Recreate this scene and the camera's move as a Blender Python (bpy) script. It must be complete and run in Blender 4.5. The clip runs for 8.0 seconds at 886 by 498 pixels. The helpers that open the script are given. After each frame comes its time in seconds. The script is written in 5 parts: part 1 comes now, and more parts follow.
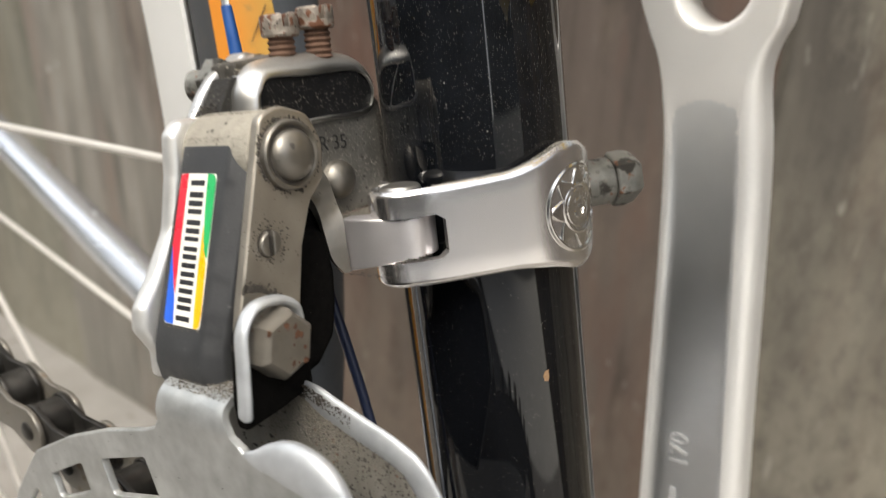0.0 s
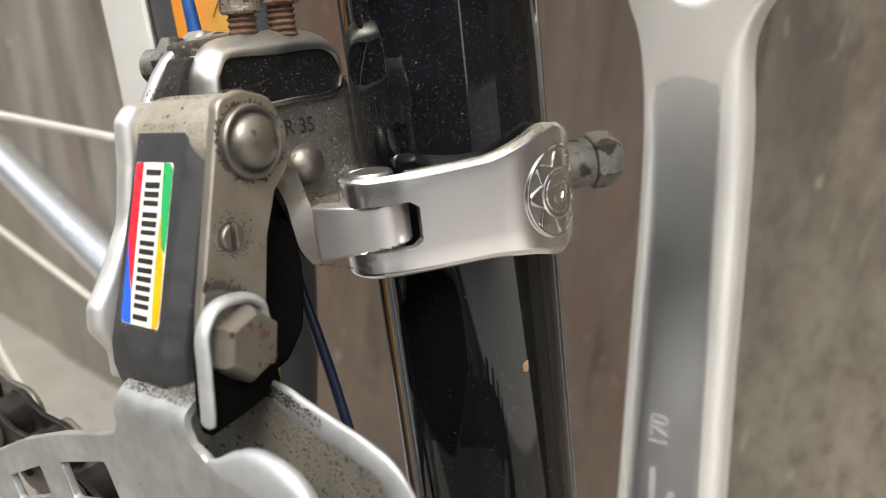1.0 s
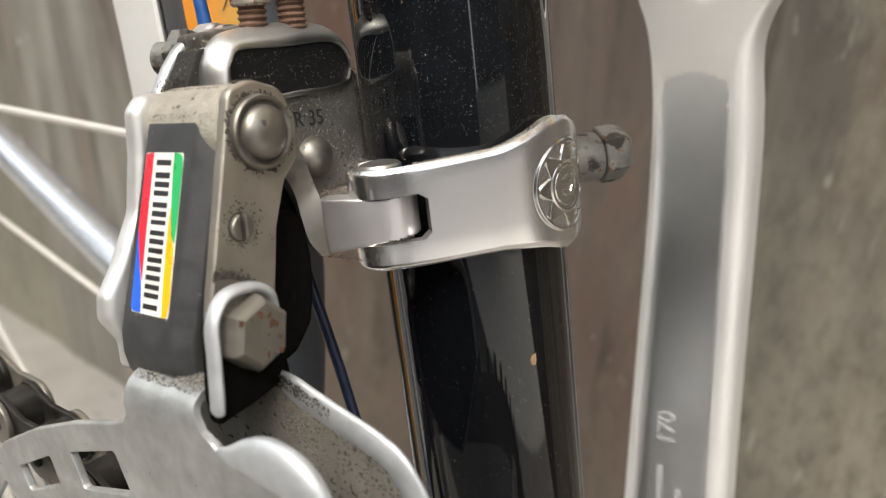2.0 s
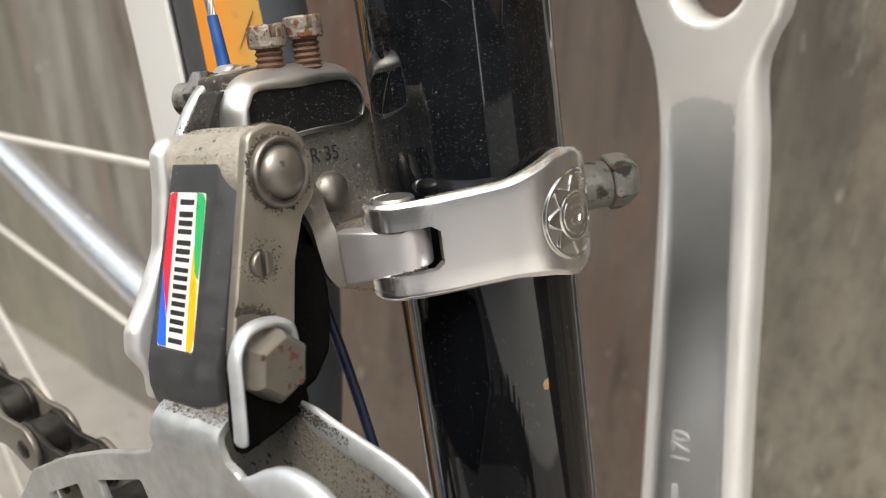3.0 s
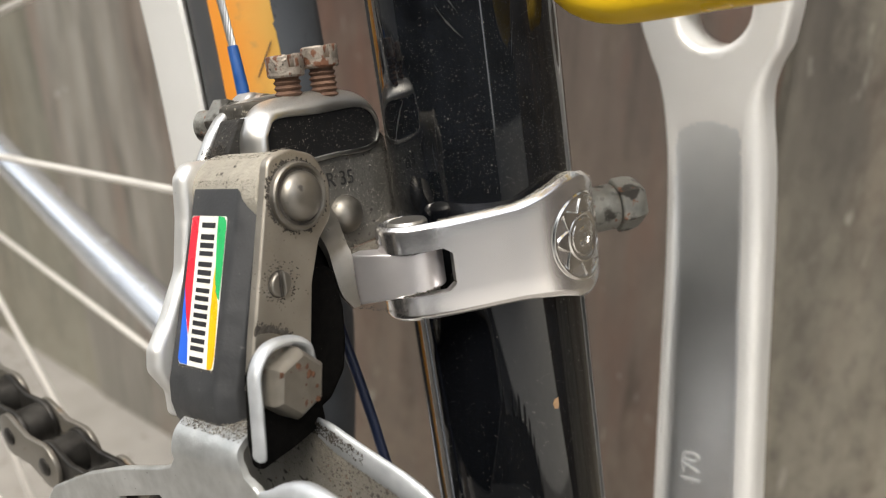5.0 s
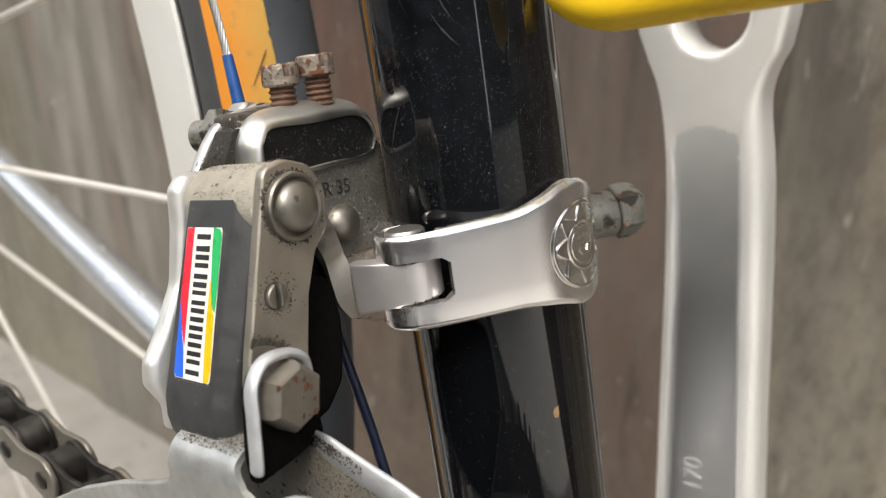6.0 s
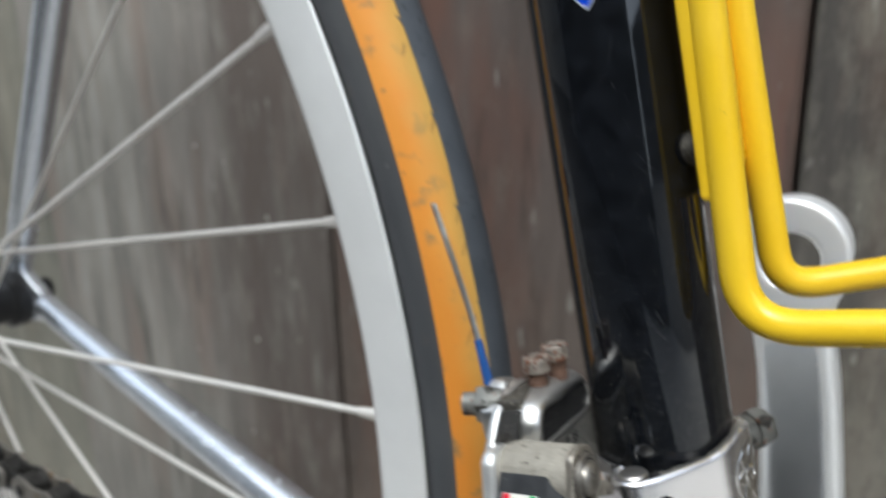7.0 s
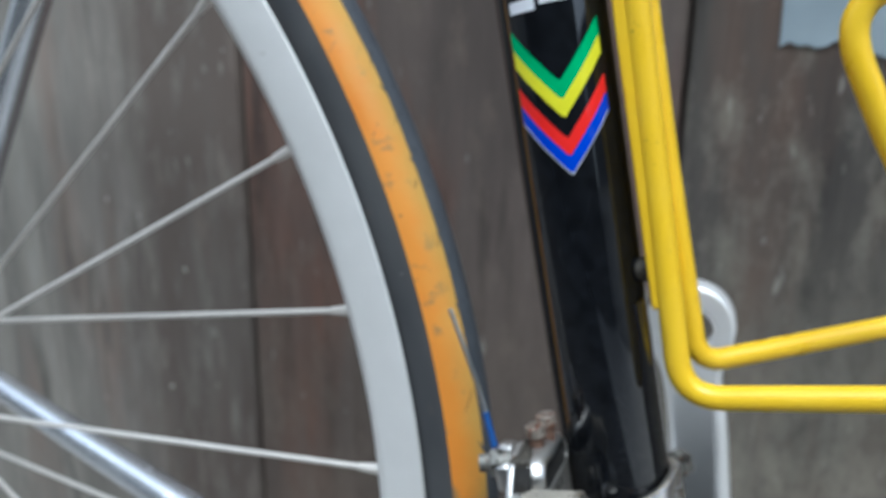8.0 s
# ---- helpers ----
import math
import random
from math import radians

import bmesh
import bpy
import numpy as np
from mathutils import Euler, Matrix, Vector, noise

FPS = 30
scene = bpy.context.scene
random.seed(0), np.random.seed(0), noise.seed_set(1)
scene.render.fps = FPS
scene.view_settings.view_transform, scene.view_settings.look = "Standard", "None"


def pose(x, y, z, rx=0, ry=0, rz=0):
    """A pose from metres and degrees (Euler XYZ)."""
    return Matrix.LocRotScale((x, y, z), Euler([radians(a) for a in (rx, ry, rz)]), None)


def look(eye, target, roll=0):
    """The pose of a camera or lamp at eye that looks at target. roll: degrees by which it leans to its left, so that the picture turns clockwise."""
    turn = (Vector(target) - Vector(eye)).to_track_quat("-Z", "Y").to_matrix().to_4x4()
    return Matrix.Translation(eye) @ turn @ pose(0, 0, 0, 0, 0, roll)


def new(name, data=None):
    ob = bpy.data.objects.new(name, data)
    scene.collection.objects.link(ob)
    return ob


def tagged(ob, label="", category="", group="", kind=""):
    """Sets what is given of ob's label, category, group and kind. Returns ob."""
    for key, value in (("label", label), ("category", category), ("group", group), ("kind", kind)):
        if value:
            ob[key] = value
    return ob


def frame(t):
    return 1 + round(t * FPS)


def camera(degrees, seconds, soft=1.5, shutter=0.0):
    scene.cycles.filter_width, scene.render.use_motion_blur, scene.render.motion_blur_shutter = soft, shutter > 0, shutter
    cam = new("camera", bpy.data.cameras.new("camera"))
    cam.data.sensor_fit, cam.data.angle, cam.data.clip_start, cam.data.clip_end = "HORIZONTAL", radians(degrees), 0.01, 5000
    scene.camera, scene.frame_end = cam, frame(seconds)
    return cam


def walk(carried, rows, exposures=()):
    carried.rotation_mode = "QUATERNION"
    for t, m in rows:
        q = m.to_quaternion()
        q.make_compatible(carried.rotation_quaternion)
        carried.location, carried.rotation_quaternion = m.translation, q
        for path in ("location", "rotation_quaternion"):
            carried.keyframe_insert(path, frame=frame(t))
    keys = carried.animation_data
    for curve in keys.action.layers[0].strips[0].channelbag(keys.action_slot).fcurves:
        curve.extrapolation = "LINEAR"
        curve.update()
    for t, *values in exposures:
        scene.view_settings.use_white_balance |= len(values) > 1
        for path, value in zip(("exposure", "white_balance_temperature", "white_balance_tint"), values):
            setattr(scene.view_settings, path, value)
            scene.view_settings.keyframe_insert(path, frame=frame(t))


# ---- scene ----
cam = camera(59.8, 8.0, soft=1.1, shutter=0.5)
# shallow focus of a close-up, resting on the derailleur
cam.data.dof.use_dof, cam.data.dof.focus_distance, cam.data.dof.aperture_fstop = True, 0.105, 23.0
METRES, EYE, TILT, LEAN, TURN = 0.1654, 0.421, -23.7, -1.63, 37.0
ROWS = [
    (0.0, 0.0, 0.0, 0.0, 0.0, 0.0, -0.0),
    (0.5, 0.0003, 0.0453, -0.0051, -1.12, -1.84, -0.25),
    (1.0, 0.0025, 0.0298, 0.0131, -1.71, -2.07, 0.62),
    (1.5, 0.0009, 0.0348, 0.0012, -1.5, -2.32, 0.17),
    (3.0, 0.0018, 0.0098, 0.0199, -0.2, -0.92, 1.26),
    (3.5, 0.0014, 0.0062, 0.0183, -0.05, -0.72, 1.18),
    (4.0, 0.0008, -0.001, 0.0152, 0.23, -0.26, 1.07),
    (4.5, 0.0005, -0.0098, 0.0166, 0.62, 0.45, 1.13),
    (6.0, 0.0018, -0.0035, 0.0235, 0.53, 1.07, 1.81),
    (6.2, -0.0039, -0.0132, 0.0335, 0.475, 1.459, 2.01),
    (6.4, -0.0245, -0.0479, 0.0693, -0.45, 2.856, 2.74),
    (6.5, -0.0406, -0.0751, 0.0973, 0.12, 3.95, 3.31),
    (6.6, -0.0739, -0.108, 0.1253, 0.5, 5.3, 3.66),
    (7.0, -0.2963, -0.2603, 0.2194, -3.24, 7.04, 4.72),
    (7.5, -0.4631, -0.4068, 0.2933, -8.89, 7.2, 5.71),
    (8.0, -0.5617, -0.5237, 0.3386, -14.03, 7.07, 7.04),
]
walk(cam, [(t, pose(0, 0, EYE, TILT, LEAN, TURN) @ pose(METRES * x, METRES * y, METRES * z, 90 + pitch, roll, yaw)) for t, x, y, z, yaw, pitch, roll in ROWS], exposures=[(0.0, 1.60, 6850, 8), (6.15, 1.58, 6850, 8), (6.5, 1.37, 6500, 7), (7.0, 1.20, 5950, 5), (8.0, 1.13, 5500, 3)])

# ---- light ----
world = bpy.data.worlds.new("sky")
scene.world = world
world.use_nodes = True
wn = world.node_tree.nodes
sky = wn.new("ShaderNodeTexSky")
sky.sky_type, sky.sun_disc = "NISHITA", False
sky.sun_elevation, sky.sun_rotation = radians(56), radians(166)
sky.air_density, sky.dust_density, sky.ozone_density = 1.0, 3.0, 1.0
# thin high cloud takes most of the blue out of the sky
veil = wn.new("ShaderNodeHueSaturation")
veil.inputs["Saturation"].default_value = 0.35
world.node_tree.links.new(sky.outputs[0], veil.inputs["Color"])
world.node_tree.links.new(veil.outputs[0], wn["Background"].inputs[0])
wn["Background"].inputs[1].default_value = 0.15
sun = new("sun", bpy.data.lights.new("sun", "SUN"))
sun.data.energy, sun.data.angle, sun.data.color = 1.1, radians(35), (1.0, 0.95, 0.88)
sun.matrix_world = look((0.4, -1.6, 2.45), (0, 0, 0))


# ---- materials ----
DUST_LIGHT = (0.30, 0.275, 0.235)


def surf(name, c1, c2, scale=60.0, rough=0.5, metal=0.0, bump=0.0, bump_scale=400.0, stretch=(1, 1, 1),
         specks=None, stain=None, coat=0.0, rough_var=0.12, big=8.0, detail=6.0, blend=0.5, island=0.0, spec=0.5, foot_tint=None, settle=0.0, fade=None, buff=None, coat_ior=1.5, sheen=0.0, haze=None):
    """A worn surface: two colours mixed by fine and broad noise, with optional specks and stains as (colour, amount, scale)."""
    m = bpy.data.materials.new(name)
    m.use_nodes = True
    nt = m.node_tree
    nd, lk = nt.nodes, nt.links
    b = nd["Principled BSDF"]
    b.inputs["Metallic"].default_value = metal
    b.inputs["Coat Weight"].default_value = coat
    b.inputs["Sheen Weight"].default_value = sheen
    b.inputs["Sheen Roughness"].default_value = 0.25
    b.inputs["Sheen Tint"].default_value = (0.42, 0.38, 0.33, 1)
    b.inputs["Coat IOR"].default_value = coat_ior
    b.inputs["Coat Roughness"].default_value = 0.045
    b.inputs["Specular IOR Level"].default_value = spec
    tc = nd.new("ShaderNodeTexCoord")
    mp = nd.new("ShaderNodeMapping")
    mp.inputs["Scale"].default_value = stretch
    lk.new(tc.outputs["Object"], mp.inputs["Vector"])

    def noise_at(s, det=detail, vec=mp.outputs[0]):
        n = nd.new("ShaderNodeTexNoise")
        n.inputs["Scale"].default_value, n.inputs["Detail"].default_value = s, det
        lk.new(vec, n.inputs["Vector"])
        return n.outputs["Fac"]

    def ramp(fac, lo, hi):
        r = nd.new("ShaderNodeMapRange")
        r.inputs["From Min"].default_value, r.inputs["From Max"].default_value = lo, hi
        lk.new(fac, r.inputs["Value"])
        return r.outputs[0]

    def mix(fac, a, c):
        x = nd.new("ShaderNodeMix")
        x.data_type = "RGBA"
        for sock, val in ((x.inputs[0], fac), (x.inputs[6], a), (x.inputs[7], c)):
            if isinstance(val, (tuple, float, int)):
                sock.default_value = (*val, 1) if isinstance(val, tuple) else val
            else:
                lk.new(val, sock)
        return x.outputs[2]

    fine, broad = noise_at(scale), noise_at(big, 3)
    avg = nd.new("ShaderNodeMath")
    avg.operation = "MULTIPLY_ADD"
    lk.new(fine, avg.inputs[0])
    avg.inputs[1].default_value = blend
    half = nd.new("ShaderNodeMath")
    half.operation = "MULTIPLY"
    lk.new(broad, half.inputs[0])
    half.inputs[1].default_value = 1 - blend
    lk.new(half.outputs[0], avg.inputs[2])
    col = mix(ramp(avg.outputs[0], 0.35, 0.65), c1, c2)
    rgh = ramp(fine, 0.3, 0.7)
    rr = nd.new("ShaderNodeMapRange")
    rr.inputs["To Min"].default_value, rr.inputs["To Max"].default_value = max(0.02, rough - rough_var), min(1, rough + rough_var)
    lk.new(rgh, rr.inputs["Value"])
    rough_out = rr.outputs[0]
    met = None
    for extra in (stain, specks):
        if not extra:
            continue
        c, amount, s = extra
        f = ramp(noise_at(s, 4, tc.outputs["Object"]), 1 - amount - 0.04, 1 - amount + 0.05)
        col = mix(f, col, c)
        rm = nd.new("ShaderNodeMix")
        lk.new(f, rm.inputs[0])
        lk.new(rough_out, rm.inputs[2])
        rm.inputs[3].default_value = 0.8
        rough_out = rm.outputs[0]
        if metal:
            mm = nd.new("ShaderNodeMix")
            lk.new(f, mm.inputs[0])
            if met is None:
                mm.inputs[2].default_value = metal
            else:
                lk.new(met, mm.inputs[2])
            mm.inputs[3].default_value = 0.0
            met = mm.outputs[0]
    if settle:
        geo = nd.new("ShaderNodeNewGeometry")
        sepn = nd.new("ShaderNodeSeparateXYZ")
        lk.new(geo.outputs["Normal"], sepn.inputs[0])
        lie = nd.new("ShaderNodeMath")
        lie.operation = "MULTIPLY"
        lk.new(ramp(sepn.outputs[2], 0.45, 0.98), lie.inputs[0])
        lk.new(ramp(noise_at(9000, 3, tc.outputs["Object"]), 0.66 - settle, 1.05 - settle), lie.inputs[1])
        col = mix(lie.outputs[0], col, DUST_LIGHT)
        rm = nd.new("ShaderNodeMix")
        lk.new(lie.outputs[0], rm.inputs[0])
        lk.new(rough_out, rm.inputs[2])
        rm.inputs[3].default_value = 0.85
        rough_out = rm.outputs[0]
        if metal:
            mm = nd.new("ShaderNodeMix")
            lk.new(lie.outputs[0], mm.inputs[0])
            if met is None:
                mm.inputs[2].default_value = metal
            else:
                lk.new(met, mm.inputs[2])
            mm.inputs[3].default_value = 0.0
            met = mm.outputs[0]
    if island:
        oi = nd.new("ShaderNodeObjectInfo")
        hs = nd.new("ShaderNodeHueSaturation")
        v = nd.new("ShaderNodeMapRange")
        v.inputs["To Min"].default_value, v.inputs["To Max"].default_value = 1 - island, 1 + island
        lk.new(oi.outputs["Random"], v.inputs["Value"])
        lk.new(v.outputs[0], hs.inputs["Value"])
        lk.new(col, hs.inputs["Color"])
        col = hs.outputs[0]
    if foot_tint:
        c, z0, z1 = foot_tint
        sep = nd.new("ShaderNodeSeparateXYZ")
        lk.new(tc.outputs["Object"], sep.inputs[0])
        wob = nd.new("ShaderNodeMath")
        wob.operation = "MULTIPLY_ADD"
        lk.new(broad, wob.inputs[0])
        wob.inputs[1].default_value = 0.22
        lk.new(sep.outputs[2], wob.inputs[2])
        f = ramp(wob.outputs[0], z1 + 0.11, z0 + 0.11)
        dim = nd.new("ShaderNodeMath")
        dim.operation = "MULTIPLY"
        lk.new(f, dim.inputs[0])
        lk.new(ramp(fine, 0.2, 0.75), dim.inputs[1])
        col = mix(dim.outputs[0], col, c)
    if buff:
        z0, z1, m1, r1 = buff
        sep = nd.new("ShaderNodeSeparateXYZ")
        lk.new(tc.outputs["Object"], sep.inputs[0])
        f = ramp(sep.outputs[2], z0, z1)
        mm = nd.new("ShaderNodeMix")
        lk.new(f, mm.inputs[0])
        if met is None:
            mm.inputs[2].default_value = metal
        else:
            lk.new(met, mm.inputs[2])
        mm.inputs[3].default_value = m1
        met = mm.outputs[0]
        rm = nd.new("ShaderNodeMix")
        lk.new(f, rm.inputs[0])
        lk.new(rough_out, rm.inputs[2])
        rm.inputs[3].default_value = r1
        rough_out = rm.outputs[0]
    if haze:
        # a milky, smeared dusty haze with soft edges, carrying pale reflections as colour
        c, z0, z1, s = haze
        sep = nd.new("ShaderNodeSeparateXYZ")
        lk.new(tc.outputs["Object"], sep.inputs[0])
        wob = nd.new("ShaderNodeMath")
        wob.operation = "MULTIPLY_ADD"
        lk.new(noise_at(70, 4, tc.outputs["Object"]), wob.inputs[0])
        wob.inputs[1].default_value = 0.02
        lk.new(sep.outputs[2], wob.inputs[2])
        smear = nd.new("ShaderNodeMath")
        smear.operation = "MULTIPLY"
        lk.new(ramp(wob.outputs[0], z0 + 0.01, z1 + 0.01), smear.inputs[0])
        lk.new(ramp(noise_at(s, 7, tc.outputs["Object"]), 0.36, 0.68), smear.inputs[1])
        col = mix(smear.outputs[0], col, c)
    if fade:
        c, y0, y1 = fade
        sep = nd.new("ShaderNodeSeparateXYZ")
        lk.new(tc.outputs["Object"], sep.inputs[0])
        wob = nd.new("ShaderNodeMath")
        wob.operation = "MULTIPLY_ADD"
        lk.new(noise_at(90, 5), wob.inputs[0])
        wob.inputs[1].default_value = 0.006
        lk.new(sep.outputs[1], wob.inputs[2])
        col = mix(ramp(wob.outputs[0], y0 + 0.003, y1 + 0.003), col, c)
    lk.new(col, b.inputs["Base Color"])
    lk.new(rough_out, b.inputs["Roughness"])
    if met is not None:
        lk.new(met, b.inputs["Metallic"])
    if bump:
        bp = nd.new("ShaderNodeBump")
        bp.inputs["Strength"].default_value, bp.inputs["Distance"].default_value = bump, 0.0004
        lk.new(noise_at(bump_scale), bp.inputs["Height"])
        lk.new(bp.outputs[0], b.inputs["Normal"])
    return m


DUST = (0.30, 0.27, 0.22)
GRIME = (0.035, 0.03, 0.025)
RUST = (0.16, 0.065, 0.03)
black_enamel = surf("black_enamel", (0.0016, 0.0020, 0.0028), (0.0052, 0.0058, 0.0072), 220, 0.22, haze=((0.008, 0.0092, 0.0118), 0.140, 0.156, 300), rough_var=0.07, bump=0.012, bump_scale=500, spec=0.0, coat=1.0, coat_ior=1.6, sheen=0.06, stretch=(1, 1, 0.2))
alloy = surf("polished_alloy", (0.61, 0.60, 0.575), (0.67, 0.66, 0.635), 300, 0.34, 1.0, 0.02, 2500, specks=(DUST, 0.27, 3800), stain=(GRIME, 0.22, 1500), rough_var=0.04, settle=0.2)
link_alloy = surf("worn_link_alloy", (0.68, 0.675, 0.655), (0.78, 0.775, 0.755), 400, 0.42, 0.75, 0.05, 2500, stain=(GRIME, 0.24, 1500), rough_var=0.05)
clamp_alloy = surf("satin_clamp_alloy", (0.79, 0.77, 0.765), (0.86, 0.84, 0.835), 60, 0.23, 0.97, 0.012, 3500, specks=(GRIME, 0.205, 3000), rough_var=0.015, settle=0.15)
emblem_alloy = surf("emblem_alloy", (0.70, 0.685, 0.66), (0.77, 0.755, 0.73), 500, 0.2, 1.0, 0.03, 3500, stain=(GRIME, 0.25, 900), rough_var=0.03)
steel = surf("stamped_steel", (0.34, 0.305, 0.255), (0.43, 0.395, 0.34), 300, 0.44, 0.85, 0.08, 2500, stain=(GRIME, 0.285, 1100), specks=(GRIME, 0.285, 3800), rough_var=0.06, settle=0.18)
pin_steel = surf("worn_pin_steel", (0.50, 0.48, 0.45), (0.58, 0.56, 0.53), 500, 0.34, 0.95, 0.05, 2500, specks=(DUST, 0.30, 2800), rough_var=0.03)
wall_steel = surf("dull_dark_steel", (0.17, 0.162, 0.148), (0.26, 0.25, 0.23), 400, 0.42, 0.7, 0.15, 2500, stain=(GRIME, 0.36, 900), specks=(DUST, 0.315, 4200), rough_var=0.08)
dome_steel = surf("dull_rivet_steel", (0.21, 0.195, 0.17), (0.30, 0.28, 0.25), 500, 0.46, 0.9, 0.05, 2500, stain=(GRIME, 0.30, 700), specks=(DUST, 0.28, 4200), settle=0.1)
tongue_steel = surf("tongue_steel", (0.74, 0.71, 0.715), (0.82, 0.79, 0.795), 300, 0.33, 0.8, 0.05, 2500, specks=((0.5, 0.47, 0.42), 0.25, 5000), settle=0.12, rough_var=0.03)
chrome = surf("chrome", (0.80, 0.84, 0.90), (0.86, 0.90, 0.95), 90, 0.26, 0.88, rough_var=0.015)
dark_steel = surf("grimy_steel", (0.05, 0.045, 0.04), (0.13, 0.12, 0.10), 500, 0.6, 0.6, 0.3, 1500, specks=(DUST, 0.36, 1600))
plate_steel = surf("zinc_plate", (0.42, 0.43, 0.42), (0.64, 0.65, 0.64), 420, 0.44, 0.8, 0.25, 900, big=120, specks=(GRIME, 0.25, 2200), settle=0.12, rough_var=0.08)
lip_steel = surf("worn_lip_plate", (0.43, 0.45, 0.47), (0.57, 0.59, 0.61), 500, 0.46, 0.6, 0.1, 900, specks=(RUST, 0.24, 700), stain=(GRIME, 0.24, 1500), rough_var=0.05)
inner_steel = surf("dirty_plate", (0.15, 0.138, 0.118), (0.29, 0.275, 0.245), 220, 0.5, 0.35, 0.2, 1500, stain=(GRIME, 0.38, 900), specks=(RUST, 0.29, 1600), stretch=(2, 1, 0.5))
dull_zinc = surf("dull_zinc", (0.15, 0.15, 0.135), (0.30, 0.295, 0.27), 400, 0.5, 0.6, 0.4, 1300, stain=((0.03, 0.027, 0.022), 0.42, 330), specks=(RUST, 0.34, 800))
rusty = surf("rusty_zinc", (0.165, 0.148, 0.125), (0.225, 0.205, 0.175), 600, 0.42, 0.65, 0.15, 1500, stain=((0.11, 0.05, 0.025), 0.33, 420), specks=(GRIME, 0.25, 1900), rough_var=0.05)
rusty_head = surf("pitted_screw_head", (0.20, 0.17, 0.14), (0.42, 0.38, 0.33), 700, 0.55, 0.55, 0.6, 1500, stain=((0.12, 0.045, 0.02), 0.45, 700), specks=(GRIME, 0.34, 1500))
scuff = surf("enamel_scuff", (0.018, 0.019, 0.021), (0.035, 0.036, 0.038), 900, 0.5)
rust_spot = surf("rust_spot", (0.05, 0.022, 0.011), (0.11, 0.047, 0.023), 900, 0.9, bump=0.4, bump_scale=2500)
rust_thread = surf("rusted_thread", (0.085, 0.045, 0.028), (0.19, 0.11, 0.075), 700, 0.85, 0.2, 0.5, 2500)
chip_tan = surf("bare_chip", (0.16, 0.085, 0.04), (0.42, 0.27, 0.15), 1500, 0.8, bump=0.5, bump_scale=2500)
grime = surf("oily_grime", (0.02, 0.018, 0.015), (0.07, 0.06, 0.05), 900, 0.9, bump=0.8, bump_scale=1800)
brown_dirt = surf("brown_dirt", (0.10, 0.088, 0.07), (0.20, 0.18, 0.15), 900, 0.95, bump=0.5, bump_scale=2500)
pale_dust = surf("pale_fluff", (0.34, 0.315, 0.27), (0.48, 0.45, 0.39), 900, 0.95, bump=0.5, bump_scale=2500)
dusty = surf("dust_caked_metal", (0.27, 0.25, 0.21), (0.42, 0.39, 0.33), 600, 0.8, 0.2, 0.5, 2200, specks=(GRIME, 0.34, 900))
gap_black = surf("gap_shade_grime", (0.008, 0.0075, 0.007), (0.024, 0.022, 0.019), 900, 0.9, bump=0.6, bump_scale=1800, specks=((0.16, 0.145, 0.12), 0.33, 2600))
# even near-black: holds the shade of the hidden links in its colour
deep_black = surf("matt_deep_black", (0.003, 0.003, 0.003), (0.008, 0.0075, 0.007), 900, 0.8, bump=0.35, bump_scale=2500, specks=(DUST, 0.24, 4200), spec=0.0)
cover_black = surf("black_plastic", (0.024, 0.025, 0.027), (0.042, 0.043, 0.045), 500, 0.46, bump=0.08, bump_scale=2500, stain=((0.12, 0.12, 0.115), 0.30, 900), spec=0.4)
recess_black = surf("matt_black_inlay", (0.004, 0.004, 0.0045), (0.008, 0.008, 0.009), 900, 0.55, bump=0.15, bump_scale=3500, specks=(DUST, 0.285, 5000), spec=0.25)
tyre_black = surf("tyre_rubber", (0.055, 0.062, 0.074), (0.092, 0.102, 0.118), 120, 0.7, bump=0.6, bump_scale=500, specks=((0.03, 0.032, 0.036), 0.33, 420))
wall_rubber = surf("tyre_sidewall", (0.046, 0.048, 0.052), (0.080, 0.081, 0.083), 60, 0.7, bump=0.15, bump_scale=900, specks=((0.26, 0.25, 0.235), 0.225, 260), stain=((0.11, 0.095, 0.08), 0.33, 40))
tyre_orange = surf("orange_rubber", (0.66, 0.225, 0.02), (0.72, 0.29, 0.035), 60, 0.6, bump=0.12, bump_scale=800, stain=((0.34, 0.19, 0.07), 0.37, 150), specks=((0.13, 0.10, 0.07), 0.27, 420), big=25, fade=((0.60, 0.36, 0.08), -0.0105, -0.0045))
rim_alloy = surf("rim_alloy", (0.85, 0.845, 0.82), (0.90, 0.895, 0.87), 120, 0.42, 0.35, 0.03, 900, rough_var=0.04, stain=((0.5, 0.48, 0.44), 0.24, 130))
spoke_steel = surf("spoke_steel", (0.66, 0.63, 0.58), (0.75, 0.72, 0.67), 200, 0.42, 0.45, rough_var=0.05)
cut_brown = surf("dirt_filled_cut", (0.05, 0.036, 0.025), (0.10, 0.07, 0.045), 300, 0.8)
hub_black = surf("hub_black", (0.010, 0.010, 0.011), (0.03, 0.03, 0.03), 200, 0.45)
chain_steel = surf("oily_chain", (0.03, 0.028, 0.026), (0.085, 0.08, 0.072), 260, 0.42, 0.75, 0.15, 900)
chain_plate = surf("worn_chain_plate", (0.18, 0.165, 0.14), (0.30, 0.275, 0.24), 200, 0.42, 0.7, 0.1, 700, stain=((0.14, 0.10, 0.06), 0.38, 200))
crank_alloy = surf("crank_alloy", (0.89, 0.885, 0.87), (0.93, 0.925, 0.91), 140, 0.34, 0.45, 0.02, 900, stain=((0.42, 0.34, 0.24), 0.18, 150), rough_var=0.03)
